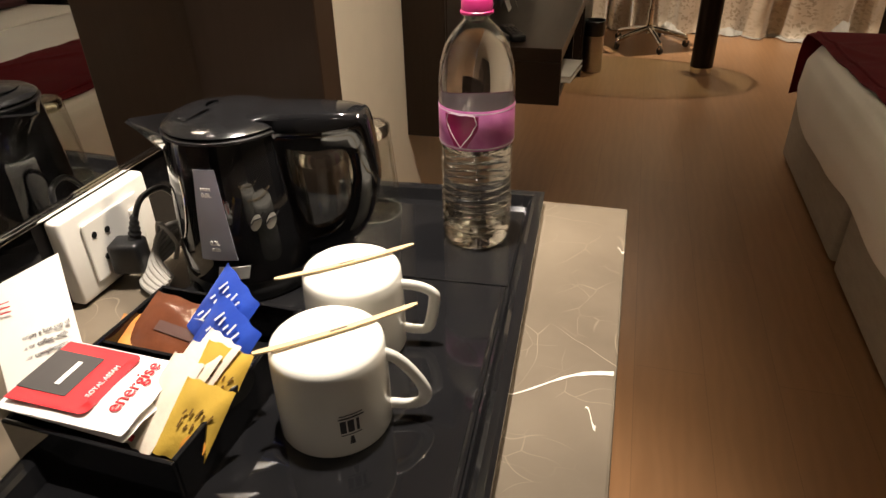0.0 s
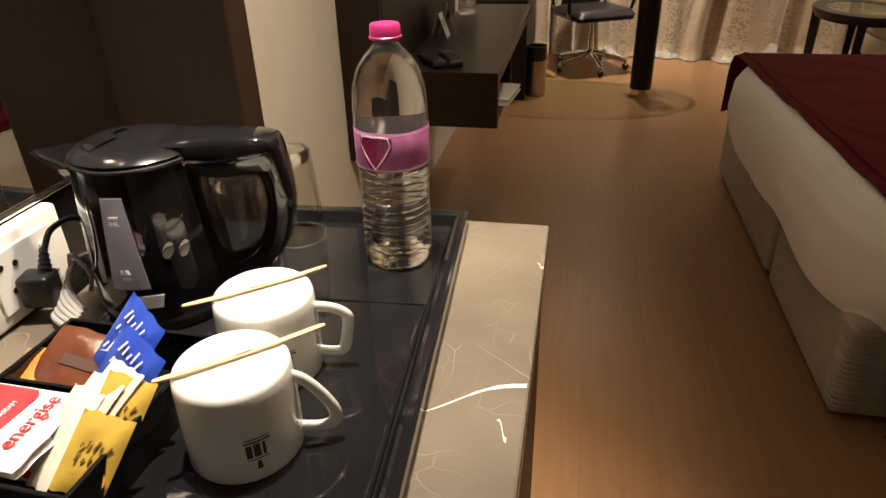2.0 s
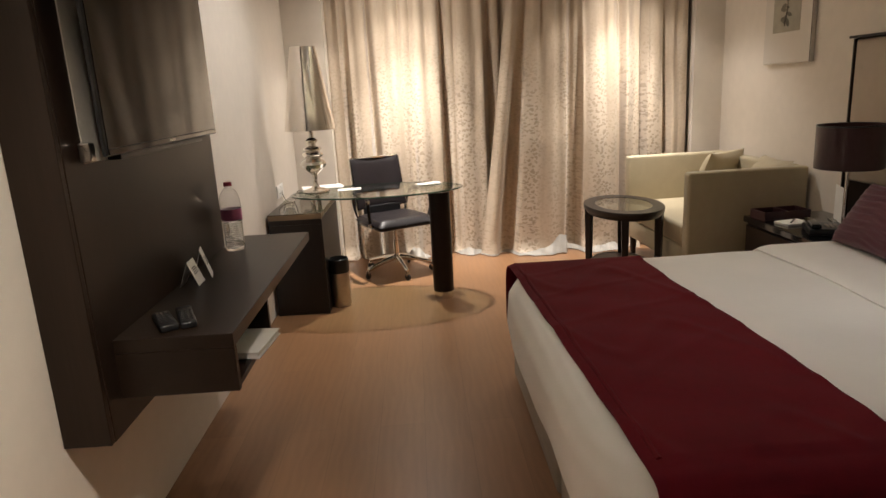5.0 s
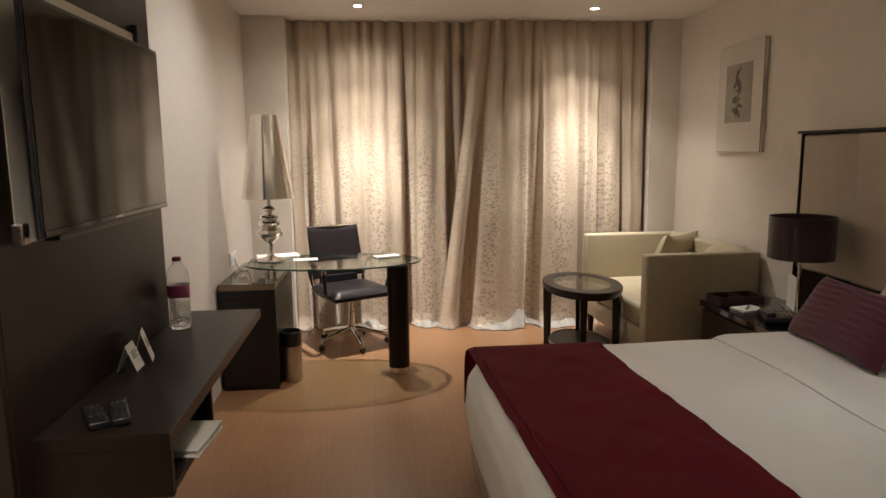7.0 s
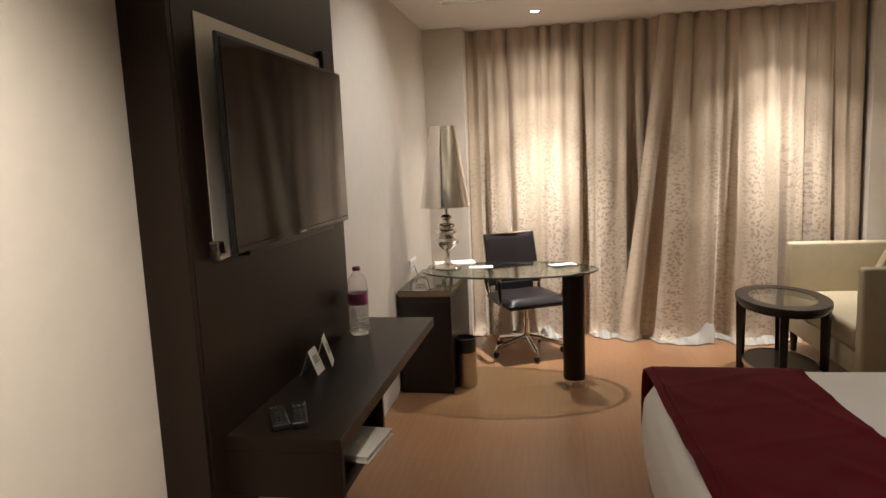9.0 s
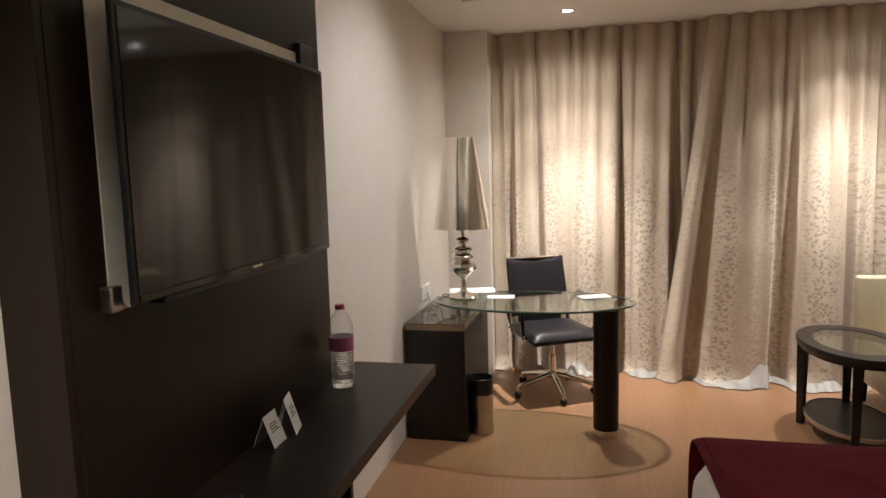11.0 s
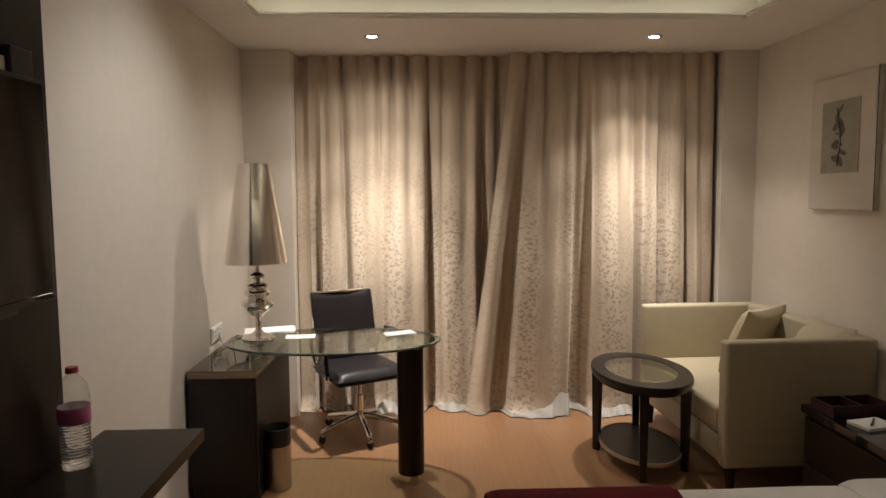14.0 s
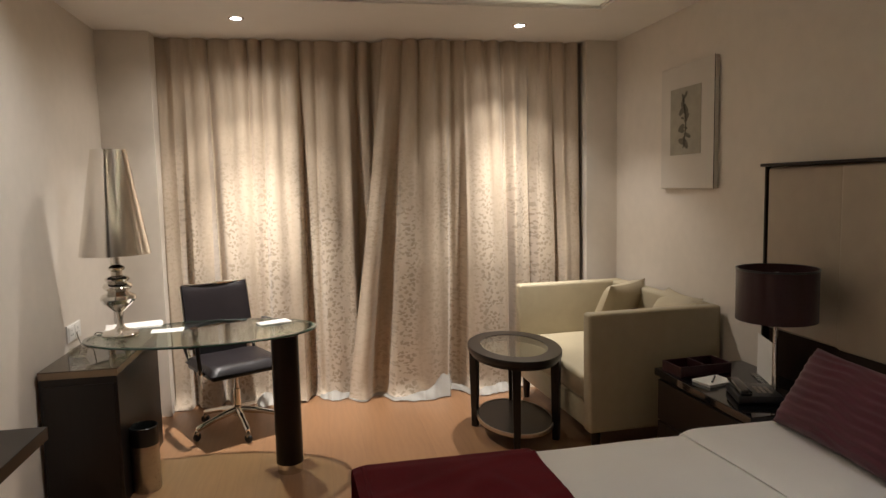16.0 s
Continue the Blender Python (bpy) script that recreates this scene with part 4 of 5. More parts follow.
def headboard():
    h = thing("headboard", "tall taupe upholstered headboard in a dark frame", "headboard", 0, 0, 0)
    y0, y1, zt = 1.05, 4.31, 1.55
    part("frame_top", box(3.388, 3.474, y0, y1, zt - 0.014, zt, 0.002), WENGE, h)
    part("frame_side", box(3.414, 3.474, y1 - 0.012, y1, 0.0, zt - 0.0145, 0.002), WENGE, h)
    part("frame_side", box(3.414, 3.474, y0, y0 + 0.012, 0.0, zt - 0.0145, 0.002), WENGE, h)
    part("lower_panel", box(3.44, 3.472, y0 + 0.0225, y1 - 0.0225, 0.0, 0.76, 0.002), WENGE, h, "dark lower panel")
    edges = [y1 - 0.0125, 3.83, 3.30, 2.70, 2.10, 1.53, y0 + 0.0125]
    for k, (b, a) in enumerate(zip(edges, edges[1:])):
        depth = 3.396 if k else 3.418
        part("upholstered_panel", box(depth, 3.47, a + 0.002, b - 0.002, 0.762, zt - 0.016, 0.018, 5), HEADBOARD, h, "padded taupe panel", True)


headboard()

# ---- night table and what stands on it ----


def night_table():
    n = thing("night_table", "black lacquered night table between bed and sofa", "table", 2.93, 3.72, 0)
    part("top", box(0, 0.49, 0, 0.74, 0.515, 0.550, 0.003), GLOSS_BLACK, n)
    part("body", box(0.02, 0.48, 0.02, 0.72, 0.06, 0.5145, 0.002), WENGE, n)
    part("drawer", box(0.004, 0.0195, 0.03, 0.71, 0.30, 0.50, 0.002), WENGE, n)
    part("drawer", box(0.004, 0.0195, 0.03, 0.71, 0.08, 0.29, 0.002), WENGE, n)
    part("plinth", box(0.05, 0.47, 0.05, 0.69, 0.0, 0.0595), BLACK, n)


night_table()


def night_lamp():
    l = thing("night_lamp", "night table lamp with a plum drum shade, switched off", "lamp", 3.200, 3.935, 0.5505)
    part("base", lathe([(0.0, 0.0), (0.075, 0.0), (0.075, 0.012), (0.012, 0.018), (0.010, 0.03), (0.010, 0.46), (0.0, 0.46)], 32), CHROME, l, "slim chrome stem", True)
    part("shade", lathe([(0.158, 0.332), (0.160, 0.332), (0.160, 0.551), (0.158, 0.551), (0.156, 0.549), (0.156, 0.334)], 60), SHADE, l, "plum satin drum shade", True)
    part("shade_band", lathe([(0.1605, 0.545), (0.162, 0.5455), (0.162, 0.553), (0.1555, 0.553)], 60), BLACK, l, "", True)
    for k in range(3):
        a = 2 * math.pi * k / 3
        part("shade_spoke", tube([(0.0, 0.0, 0.455), (0.156 * math.cos(a), 0.156 * math.sin(a), 0.455)], 0.002, 6), CHROME, l)
    part("bulb", lathe([(0.0, 0.461), (0.014, 0.461), (0.03, 0.50), (0.02, 0.53), (0.0, 0.535)], 20), PAPER, l, "unlit white bulb", True)


night_lamp()


def telephone():
    t = thing("telephone", "black desk telephone on the night table", "telephone", 3.10, 3.93, 0.5505, -20)
    part("body", box(-0.09, 0.09, -0.10, 0.10, 0.0, 0.035, 0.008, 3), BLACK, t, "", True)
    part("handset", box(-0.085, -0.035, -0.105, 0.105, 0.0355, 0.060, 0.010, 3), GLOSS_BLACK, t, "", True)
    for i in range(3):
        for j in range(4):
            part("key", box(0.0 + 0.022 * i, 0.014 + 0.022 * i, -0.05 + 0.022 * j, -0.036 + 0.022 * j, 0.0352, 0.039, 0.001, 1), STEEL, t)


telephone()
pd = thing("note_pad", "white note pad lying on the night table", "note pad", 3.06, 4.16, 0.5505, 12)
part("pages", box(-0.075, 0.075, -0.055, 0.055, 0.0, 0.012, 0.001), PAPER, pd)
part("cardboard_back", box(-0.076, 0.076, -0.056, 0.056, 0.0122, 0.013), PAPER, pd)
pn = thing("pen", "dark pen lying across the note pad", "pen", 3.06, 4.16, 0.5645, 50)
part("barrel", tube([(-0.05, 0, 0.004), (0.045, 0, 0.004), (0.055, 0, 0.0035)], [0.004, 0.004, 0.001], 10), BLACK, pn, "", True)
bx = thing("leather_box", "dark red leather box with compartments on the night table", "box", 3.09, 4.345, 0.5505, 4)
part("base_board", box(-0.14, 0.14, -0.075, 0.075, 0, 0.006), DARK_RED_LEATHER, bx)
for a in ((-0.14, 0.14, -0.075, -0.069), (-0.14, 0.14, 0.069, 0.075), (-0.14, -0.134, -0.0688, 0.0688), (0.134, 0.14, -0.0688, 0.0688), (-0.003, 0.003, -0.0688, 0.0688)):
    part("side_board", box(*a, 0.0062, 0.05, 0.001), DARK_RED_LEATHER, bx)
mc = thing("menu_card", "pale card in a clear stand on the night table", "card", 3.30, 4.13, 0.5505, 70)
part("card", box(-0.10, 0.10, -0.001, 0.001, 0.006, 0.20), PAPER, mc)
part("stand", box(-0.10, 0.10, -0.03, 0.03, 0.0, 0.0055, 0.001), THIN_GLASS, mc)

# ---- sofa corner ----


def sofa():
    s = thing("sofa", "cream leatherette two-seat box sofa raised on short feet", "sofa", 2.672, 4.660, 0, 1.9)
    L, D, Z0, Z1 = 1.165, 0.785, 0.150, 0.795
    part("base", box(0.012, D - 0.02, 0.01, L - 0.01, Z0 + 0.005, 0.300, 0.012, 3), SOFA, s, "", True)
    part("armrest", box(0.0, D, 0.0, 0.085, Z0, Z1, 0.020, 4), SOFA, s, "flat upholstered arm", True)
    part("armrest", box(0.0, D, L - 0.085, L, Z0, Z1, 0.020, 4), SOFA, s, "flat upholstered arm", True)
    part("backrest", box(D - 0.10, D, 0.087, L - 0.087, Z0, Z1, 0.020, 4), SOFA, s, "", True)
    part("seat_cushion", box(0.004, D - 0.102, 0.088, L - 0.088, 0.302, 0.450, 0.030, 5), SOFA, s, "thick seat cushion", True)
    for x in (0.06, D - 0.06):
        for y in (0.05, L - 0.05):
            part("foot", lathe([(0.0, 0.0), (0.020, 0.0), (0.028, Z0 - 0.0005), (0.0, Z0 - 0.0005)], 16, x, y), WENGE, s, "", True)
    for y in (0.006, L - 0.006):
        part("piping", tube([(0.012, y, Z1 - 0.010), (D - 0.02, y, Z1 - 0.010)], 0.0035, 6), SOFA, s)


sofa()
pillow("sofa_cushion", "cream square cushion leaning in the sofa corner", 3.13, 5.47, 0.452, 34, 24, 0.43, 0.43, 0.14, SOFA, "cream sofa cushions")
pillow("sofa_cushion", "cream square cushion leaning on the sofa backrest", 3.22, 5.02, 0.452, 86, 30, 0.42, 0.42, 0.14, SOFA, "cream sofa cushions")


def side_table():
    t = thing("side_table", "oval dark wood side table with an inset glass top", "table", 2.415, 5.165, 0)
    ax, ay = 0.262, 0.385
    part("rim", lathe([(0.72, 0.500), (1.0, 0.500), (1.01, 0.506), (1.01, 0.528), (1.0, 0.533), (0.72, 0.533), (0.72, 0.500)], 60, sx=ax, sy=ay), CABINET, t, "dark wood rim", True)
    part("glass_inset", lathe([(0.0, 0.531), (0.718, 0.531)], 60, sx=ax, sy=ay), clear_pane("inset_glass", (0.55, 0.60, 0.52), 0.02, 0.38), t, "greenish inset glass")
    part("apron", lathe([(0.90, 0.475), (0.93, 0.475), (0.93, 0.4995), (0.90, 0.4995), (0.90, 0.475)], 60, sx=ax, sy=ay), CABINET, t, "", True)
    for x, y in ((-0.200, 0.165), (-0.075, -0.290), (0.200, -0.165), (0.075, 0.290)):
        leg = part("leg", box(-0.025, 0.025, -0.025, 0.025, 0.0, 0.4995, 0.003), CABINET, t)
        for v in leg.data.vertices:
            k2 = 0.72 + 0.28 * v.co.z / 0.4995
            v.co.x, v.co.y = v.co.x * k2, v.co.y * k2
        leg.matrix_basis = pose(x, y, 0, 0, 0, math.degrees(math.atan2(y, x)))
    part("lower_shelf", lathe([(0.0, 0.085), (0.80, 0.085), (0.80, 0.103), (0.0, 0.103)], 60, sx=ax, sy=ay), CABINET, t, "", True)
    part("shelf_band", lathe([(0.80, 0.086), (0.83, 0.086), (0.83, 0.106), (0.80, 0.106)], 60, sx=ax, sy=ay), STEEL, t, "pale metal edge band", True)


side_table()


def picture():
    p = thing("framed_picture", "botanical print in a wide white box frame", "picture", ROOM_W, 5.045, 1.43)
    part("frame", box(-0.032, -0.001, -0.28, 0.28, 0.0, 0.725, 0.008), mat("white_frame_paint", (0.60, 0.55, 0.48), 0.5, vary=0.04), p, "cream box frame")
    part("frame_edge", box(-0.0345, -0.0325, -0.2835, -0.2805, 0.0, 0.725), WENGE, p, "thin dark edge")
    part("print", box(-0.0345, -0.0325, -0.155, 0.165, 0.20, 0.59), mat("grey_green_print", (0.34, 0.31, 0.24), 0.6, vary=0.15, scale=20), p, "grey-green print")
    ink = mat("botanical_ink", (0.13, 0.115, 0.085), 0.7, vary=0.3, scale=30)
    rng = random.Random(5)
    part("plant_stem", tube(bend([(-0.0350, 0.02, 0.24), (-0.0350, -0.005, 0.38), (-0.0350, 0.03, 0.55)], 6), 0.004, 6, flat=0.3), ink, p)
    for k in range(17):
        z, a, l = 0.27 + 0.275 * k / 16, rng.uniform(-1.1, 1.1) + (k % 2) * math.pi, rng.uniform(0.035, 0.075)
        lf = part("plant_leaf", lathe([(0.0, -0.0004), (1.0, 0.0), (0.0, 0.0004)], 12, sx=l / 2, sy=l * rng.uniform(0.16, 0.3)), ink, p)
        lf.matrix_basis = pose(-0.0354, 0.01 + 0.5 * l * math.cos(a), z + 0.5 * l * math.sin(a), 0, 0, 90) @ pose(0, 0, 0, 90, 0, 0) @ pose(0, 0, 0, 0, 0, math.degrees(a))


picture()

# ---- tea and coffee counter ----
CT = 0.864


# lighter copy of the wenge, with glare over the counter put into its colour
COUNTER_WOOD = mat("glare_lifted_wenge", (0.030, 0.0178, 0.0112), 0.38, spec=0.22, vary=0.15, scale=12, stretch=(8, 8, 0.4))


def counter_unit():
    u = thing("minibar_counter", "built-in dark wood counter unit with a mirror back", "counter", 0, 0, 0)
    part("carcass", box(0.002, 0.640, 0.50, 1.165, 0.07, CT - 0.0305, 0.002), COUNTER_WOOD, u)
    part("plinth", box(0.03, 0.60, 0.50, 1.15, 0.0, 0.0695), BLACK, u)
    for y0, y1 in ((0.835, 1.160), (0.505, 0.83)):
        part("door", box(0.6405, 0.660, y0, y1, 0.08, CT - 0.036, 0.002), COUNTER_WOOD, u)
    part("back_panel", box(0.002, 0.055, -0.45, 1.124, CT + 0.0005, 2.40), COUNTER_WOOD, u)
    part("splash_panel", box(0.0555, 0.112, -0.45, 1.124, CT + 0.0005, 0.966, 0.001), GLOSS_BLACK, u, "black glass splash panel")
    part("mirror_trim", box(0.112, 0.1175, -0.45, 1.124, 0.9665, 0.971, 0.001), CHROME, u, "thin metal trim")
    part("mirror", box(0.0555, 0.1115, -0.45, 1.124, 0.9665, 2.30), MIRROR, u, "silvered mirror")
    part("side_post", box(0.002, 0.284, 1.1245, 1.178, CT + 0.0005, 2.40, 0.002), COUNTER_WOOD, u, "dark wood side post")
    part("side_post", box(0.0725, 0.45, -0.475, -0.4505, 0.0, 2.40, 0.002), COUNTER_WOOD, u, "dark wood side post")
    w = thing("marble_worktop", "polished brown marble worktop with white veins", "worktop", 0, 0, CT)
    part("slab", box(0.002, 0.664, 0.50, 1.180, -0.030, 0.0, 0.003), MARBLE, w)
    rng = random.Random(3)

    def streak(x0, y0, x1, y1, wide):
        t = bmesh.new()
        n = 14
        a, b = [], []
        for i in range(n + 1):
            q = i / n
            x, y = x0 + (x1 - x0) * q, y0 + (y1 - y0) * q + 0.006 * math.sin(q * 5 + x0 * 30)
            h = wide * (0.25 + q * 0.9) * rng.uniform(0.6, 1.2)
            a.append(t.verts.new((x, y - h, 0.0006)))
            b.append(t.verts.new((x, y + h, 0.0006)))
        for i in range(n):
            t.faces.new((a[i], a[i + 1], b[i + 1], b[i]))
        part("vein", t, VEIN, w, "white vein")
    streak(0.572, 0.812, 0.661, 0.857, 0.0026)
    streak(0.640, 0.806, 0.650, 0.792, 0.0025)
    streak(0.655, 1.070, 0.663, 1.072, 0.002)


counter_unit()


def tray():
    t = thing("serving_tray", "black lacquered serving tray with a raised rim", "tray", 0, 0, CT)
    W, L = 0.345, 0.62
    t.matrix_world = pose(0.558, 1.168, CT, 0, 0, 3.2) @ pose(-W, -L, 0)
    part("tray_floor", box(0.0, W, 0.0, L, 0.0006, 0.0045, 0.001), GLOSS_BLACK, t, "glossy black floor")
    prof = ((0.0, 0.0046), (0.0, 0.019), (0.004, 0.0205), (0.010, 0.0205), (0.014, 0.0185), (0.021, 0.0046))
    for name, fx in (("rim", lambda s, d: (d, 0.0 + s * L)), ("rim", lambda s, d: (W - d, L - s * L)), ("rim", lambda s, d: (s * W, d)), ("rim", lambda s, d: (W - s * W, L - d))):
        g = bmesh.new()
        ends = []
        for s in (0.0, 1.0):
            row = []
            for d, z in prof:
                x, y = fx(s, d)
                # mitre the corners
                if fx(0.5, 0)[0] in (0.0, W):
                    y = y + (d if y < L / 2 else -d)
                else:
                    x = x + (d if x < W / 2 else -d)
                row.append(g.verts.new((x, y, z)))
            ends.append(row)
        for k in range(len(prof) - 1):
            g.faces.new((ends[0][k], ends[0][k + 1], ends[1][k + 1], ends[1][k]))
        g.faces.new((ends[0][0], ends[1][0], ends[1][-1], ends[0][-1]))
        part(name, g, GLOSS_BLACK, t)
    part("raised_floor", box(0.022, W - 0.022, L - 0.205, L - 0.022, 0.0046, 0.0062, 0.0007, 2), GLOSS_BLACK, t, "slightly raised rear floor")
    part("inner_ridge", tube([(W - 0.026, 0.03, 0.0046), (W - 0.026, L - 0.21, 0.0046)], 0.0032, 8), GLOSS_BLACK, t, "rounded inner ridge", True)


tray()
TZ = CT + 0.0047


SATIN_BLACK = mat("satin_black_plastic", (0.009, 0.009, 0.010), 0.17, vary=0.3, scale=60, bump=0.05, bump_scale=300)


def kettle():
    k = thing("electric_kettle", "glossy black electric kettle with a grey level window", "kettle", 0.267, 0.938, TZ, 12)
    k.scale = (0.935, 0.935, 1.06)
    part("power_base", lathe([(0.0, 0.0), (0.074, 0.0), (0.076, 0.003), (0.0755, 0.014), (0.072, 0.020), (0.0, 0.020)], 44), BLACK, k, "", True)

    def spout_k(a, z):
        return 1 + 0.10 * max(0.0, (z - 0.12) / 0.05) * max(0.0, -math.cos(a)) ** 6
    part("body", lathe([(0.0, 0.0205), (0.074, 0.0205), (0.0755, 0.030), (0.0745, 0.055), (0.071, 0.10), (0.0655, 0.150), (0.064, 0.158), (0.0, 0.158)], 64, wobble=spout_k), GLOSS_BLACK, k, "", True)
    sp = bmesh.new()
    grid(10, 6, lambda u, v: (-0.050 - 0.058 * v ** 1.1, (u - 0.5) * 0.088 * (1 - v * 0.93), 0.161 - 0.052 * (1 - v) * (1 - abs(2 * u - 1) ** 1.5) + 0.002 * v), 0.003, bm=sp)
    part("spout", sp, GLOSS_BLACK, k, "pointed pouring lip", True)
    part("rim_band", lathe([(0.0645, 0.1582), (0.0672, 0.1590), (0.0672, 0.1612), (0.064, 0.1625)], 56), BLACK, k, "glossy rim line", True)
    lid = part("lid", lathe([(0.0, 0.1626), (0.064, 0.1626), (0.0655, 0.1650), (0.060, 0.1685), (0.045, 0.1725), (0.02, 0.1755), (0.0, 0.176)], 56), SATIN_BLACK, k, "low domed lid", True)
    crest = bmesh.new()
    grid(14, 5, lambda u, v: ((0.018 + 0.030 * v) * math.cos(2.2 + 1.9 * u), (0.018 + 0.030 * v) * math.sin(2.2 + 1.9 * u), 0.1775 - 0.0050 * v ** 2 + 0.0014 * math.sin(math.pi * u)), 0.0015, bm=crest)
    part("thumb_recess", crest, GLOSS_BLACK, lid, "shiny crescent on the lid", True)
    outer = bend([(0.028, 0, 0.1735), (0.066, 0, 0.1765), (0.112, 0, 0.1760), (0.140, 0, 0.1735), (0.1520, 0, 0.166), (0.1575, 0, 0.130), (0.1580, 0, 0.100), (0.1460, 0, 0.064), (0.1230, 0, 0.038), (0.094, 0, 0.025), (0.064, 0, 0.022)], 6)
    inner = bend([(0.028, 0, 0.1600), (0.058, 0, 0.1420), (0.086, 0, 0.1360), (0.112, 0, 0.1370), (0.1260, 0, 0.1345), (0.1305, 0, 0.115), (0.1270, 0, 0.096), (0.117, 0, 0.071), (0.102, 0, 0.056), (0.086, 0, 0.049), (0.066, 0, 0.045)], 6)
    gb = bmesh.new()
    rings = []
    for n, (a, b) in enumerate(zip(outer, inner)):
        a, b = Vector(a), Vector(b)
        half = float(np.interp(n / len(outer), (0.0, 0.22, 0.42, 1.0), (0.034, 0.027, 0.019, 0.0165)))
        c, h = (a + b) / 2, (a - b) / 2
        rings.append([gb.verts.new(c + h * math.copysign(abs(math.cos(s)) ** 0.45, math.cos(s)) + Vector((0, half * math.copysign(abs(math.sin(s)) ** 0.45, math.sin(s)), 0))) for s in [2 * math.pi * i / 16 for i in range(16)]])
    for r0, r1 in zip(rings, rings[1:]):
        for i in range(16):
            gb.faces.new((r0[i], r0[(i + 1) % 16], r1[(i + 1) % 16], r1[i]))
    for r in (rings[0], rings[-1]):
        gb.faces.new(r)
    bmesh.ops.recalc_face_normals(gb, faces=gb.faces[:])
    part("grip", gb, GLOSS_BLACK, k, "broad black grip running on from the lid", True)
    part("lid_button", lathe([(0.0, 0.1755), (0.012, 0.1755), (0.0145, 0.1742), (0.0145, 0.170), (0.0, 0.170)], 28, 0.104, 0.0, 1.25, 0.85), SATIN_BLACK, k, "oval lid button", True)
    part("button_ring", lathe([(0.0148, 0.1722), (0.0158, 0.1738), (0.0170, 0.1718)], 28, 0.104, 0.0, 1.25, 0.80), CHROME, k, "thin shiny ring", True)
    wa = radians(-95)
    win = bmesh.new()

    def surf(a, z, lift=0.0012):
        r = float(np.interp(z, (0.03, 0.055, 0.10, 0.15), (0.0755, 0.0745, 0.071, 0.0655))) + lift
        return (r * math.cos(a), r * math.sin(a), z)
    grid(6, 10, lambda u, v: surf(wa + (u - 0.5) * (0.52 - 0.20 * v), 0.050 + 0.088 * v, 0.0022), 0.001, bm=win)
    level = part("level_window", win, mat("grey_window_plastic", (0.34, 0.35, 0.42), 0.35, vary=0.06), k, "translucent grey level window", True)
    for dz, da in ((0.060, 0.06), (0.066, 0.04), (0.115, 0.05), (0.121, 0.03)):
        part("level_mark", grid(4, 1, lambda u, v: surf(wa + (u - 0.5) * da * 2, dz + 0.0010 * v, 0.0036)), PAPER, level)
    for row, dz in (("max", 0.1195), ("0.8L", 0.1135), ("0.2L", 0.0665), ("min", 0.0605)):
        words(row, 0.0062, Matrix.Translation(surf(wa, dz, 0.0038)) @ pose(0, 0, 0, 90, 0, math.degrees(wa) + 90), PAPER, level, align="CENTER")
    part("maker_plate", grid(6, 1, lambda u, v: surf(wa + 0.14 + (u - 0.5) * 0.44 + 0.05 * v, 0.029 + 0.013 * v, 0.0012), 0.0006), PAPER, k, "plain pale plate")
    bean = mat("pale_bean_print", (0.36, 0.35, 0.31), 0.4, vary=0.1)
    for da, dz in ((0.60, 0.084), (0.82, 0.082)):
        part("bean_mark", grid(20, 2, lambda u, v: surf(wa + da + 0.085 * v * math.cos(2 * math.pi * u), dz + 0.0072 * v * math.sin(2 * math.pi * u) + 0.003 * v * math.cos(2 * math.pi * u), 0.0012)), bean, k, "pale bean-shaped print")
        part("bean_line", tube([surf(wa + da - 0.085 + 0.22 * q, dz - 0.002 + 0.010 * q + 0.002 * math.sin(6 * q), 0.0016) for q in (0, 0.25, 0.5, 0.75, 1.0)], 0.0006, 6), BLACK, k)
    part("side_seam", tube([surf(wa - 0.75 + 0.30 * math.sin(q), 0.105 + 0.045 * math.cos(q), 0.0006) for q in [math.pi * n / 12 for n in range(4, 13)]], 0.0010, 6), CHROME, k, "shiny curved seam", True)


kettle()


def tumbler(x, y):
    t = thing("drinking_glass", "clear drinking glass turned upside down on the tray", "glass", x, y, TZ, group="upturned drinking glasses")
    t.scale = (1, 1, 0.95)
    part("glass_wall", lathe([(0.0355, 0.0), (0.0365, 0.001), (0.0275, 0.122), (0.024, 0.126), (0.0, 0.126)], 36), THIN_GLASS, t, "", True)
    part("glass_inner", lathe([(0.0343, 0.0), (0.0258, 0.104), (0.020, 0.108), (0.0, 0.108)], 36), THIN_GLASS, t, "", True)
    part("rim_edge", lathe([(0.0343, 0.0), (0.0355, 0.0), (0.0365, 0.001), (0.036, 0.003), (0.0345, 0.003), (0.0343, 0.0)], 36), mat("glass_rim", (0.5, 0.52, 0.48), 0.05, clear=0.8, ior=1.45), t, "", True)
    part("thick_foot", lathe([(0.0, 0.109), (0.024, 0.109), (0.0262, 0.112), (0.0262, 0.120), (0.023, 0.125), (0.0, 0.125)], 36), WATER_PET, t, "thick glass foot", True)


tumbler(0.325, 1.010)
tumbler(0.350, 1.092)
bottle("water_bottle", "clear plastic water bottle with pink cap and label on the tray", 0.492, 1.060, TZ, PINK, LABEL_PINK, "water bottles", 0.995, 8)


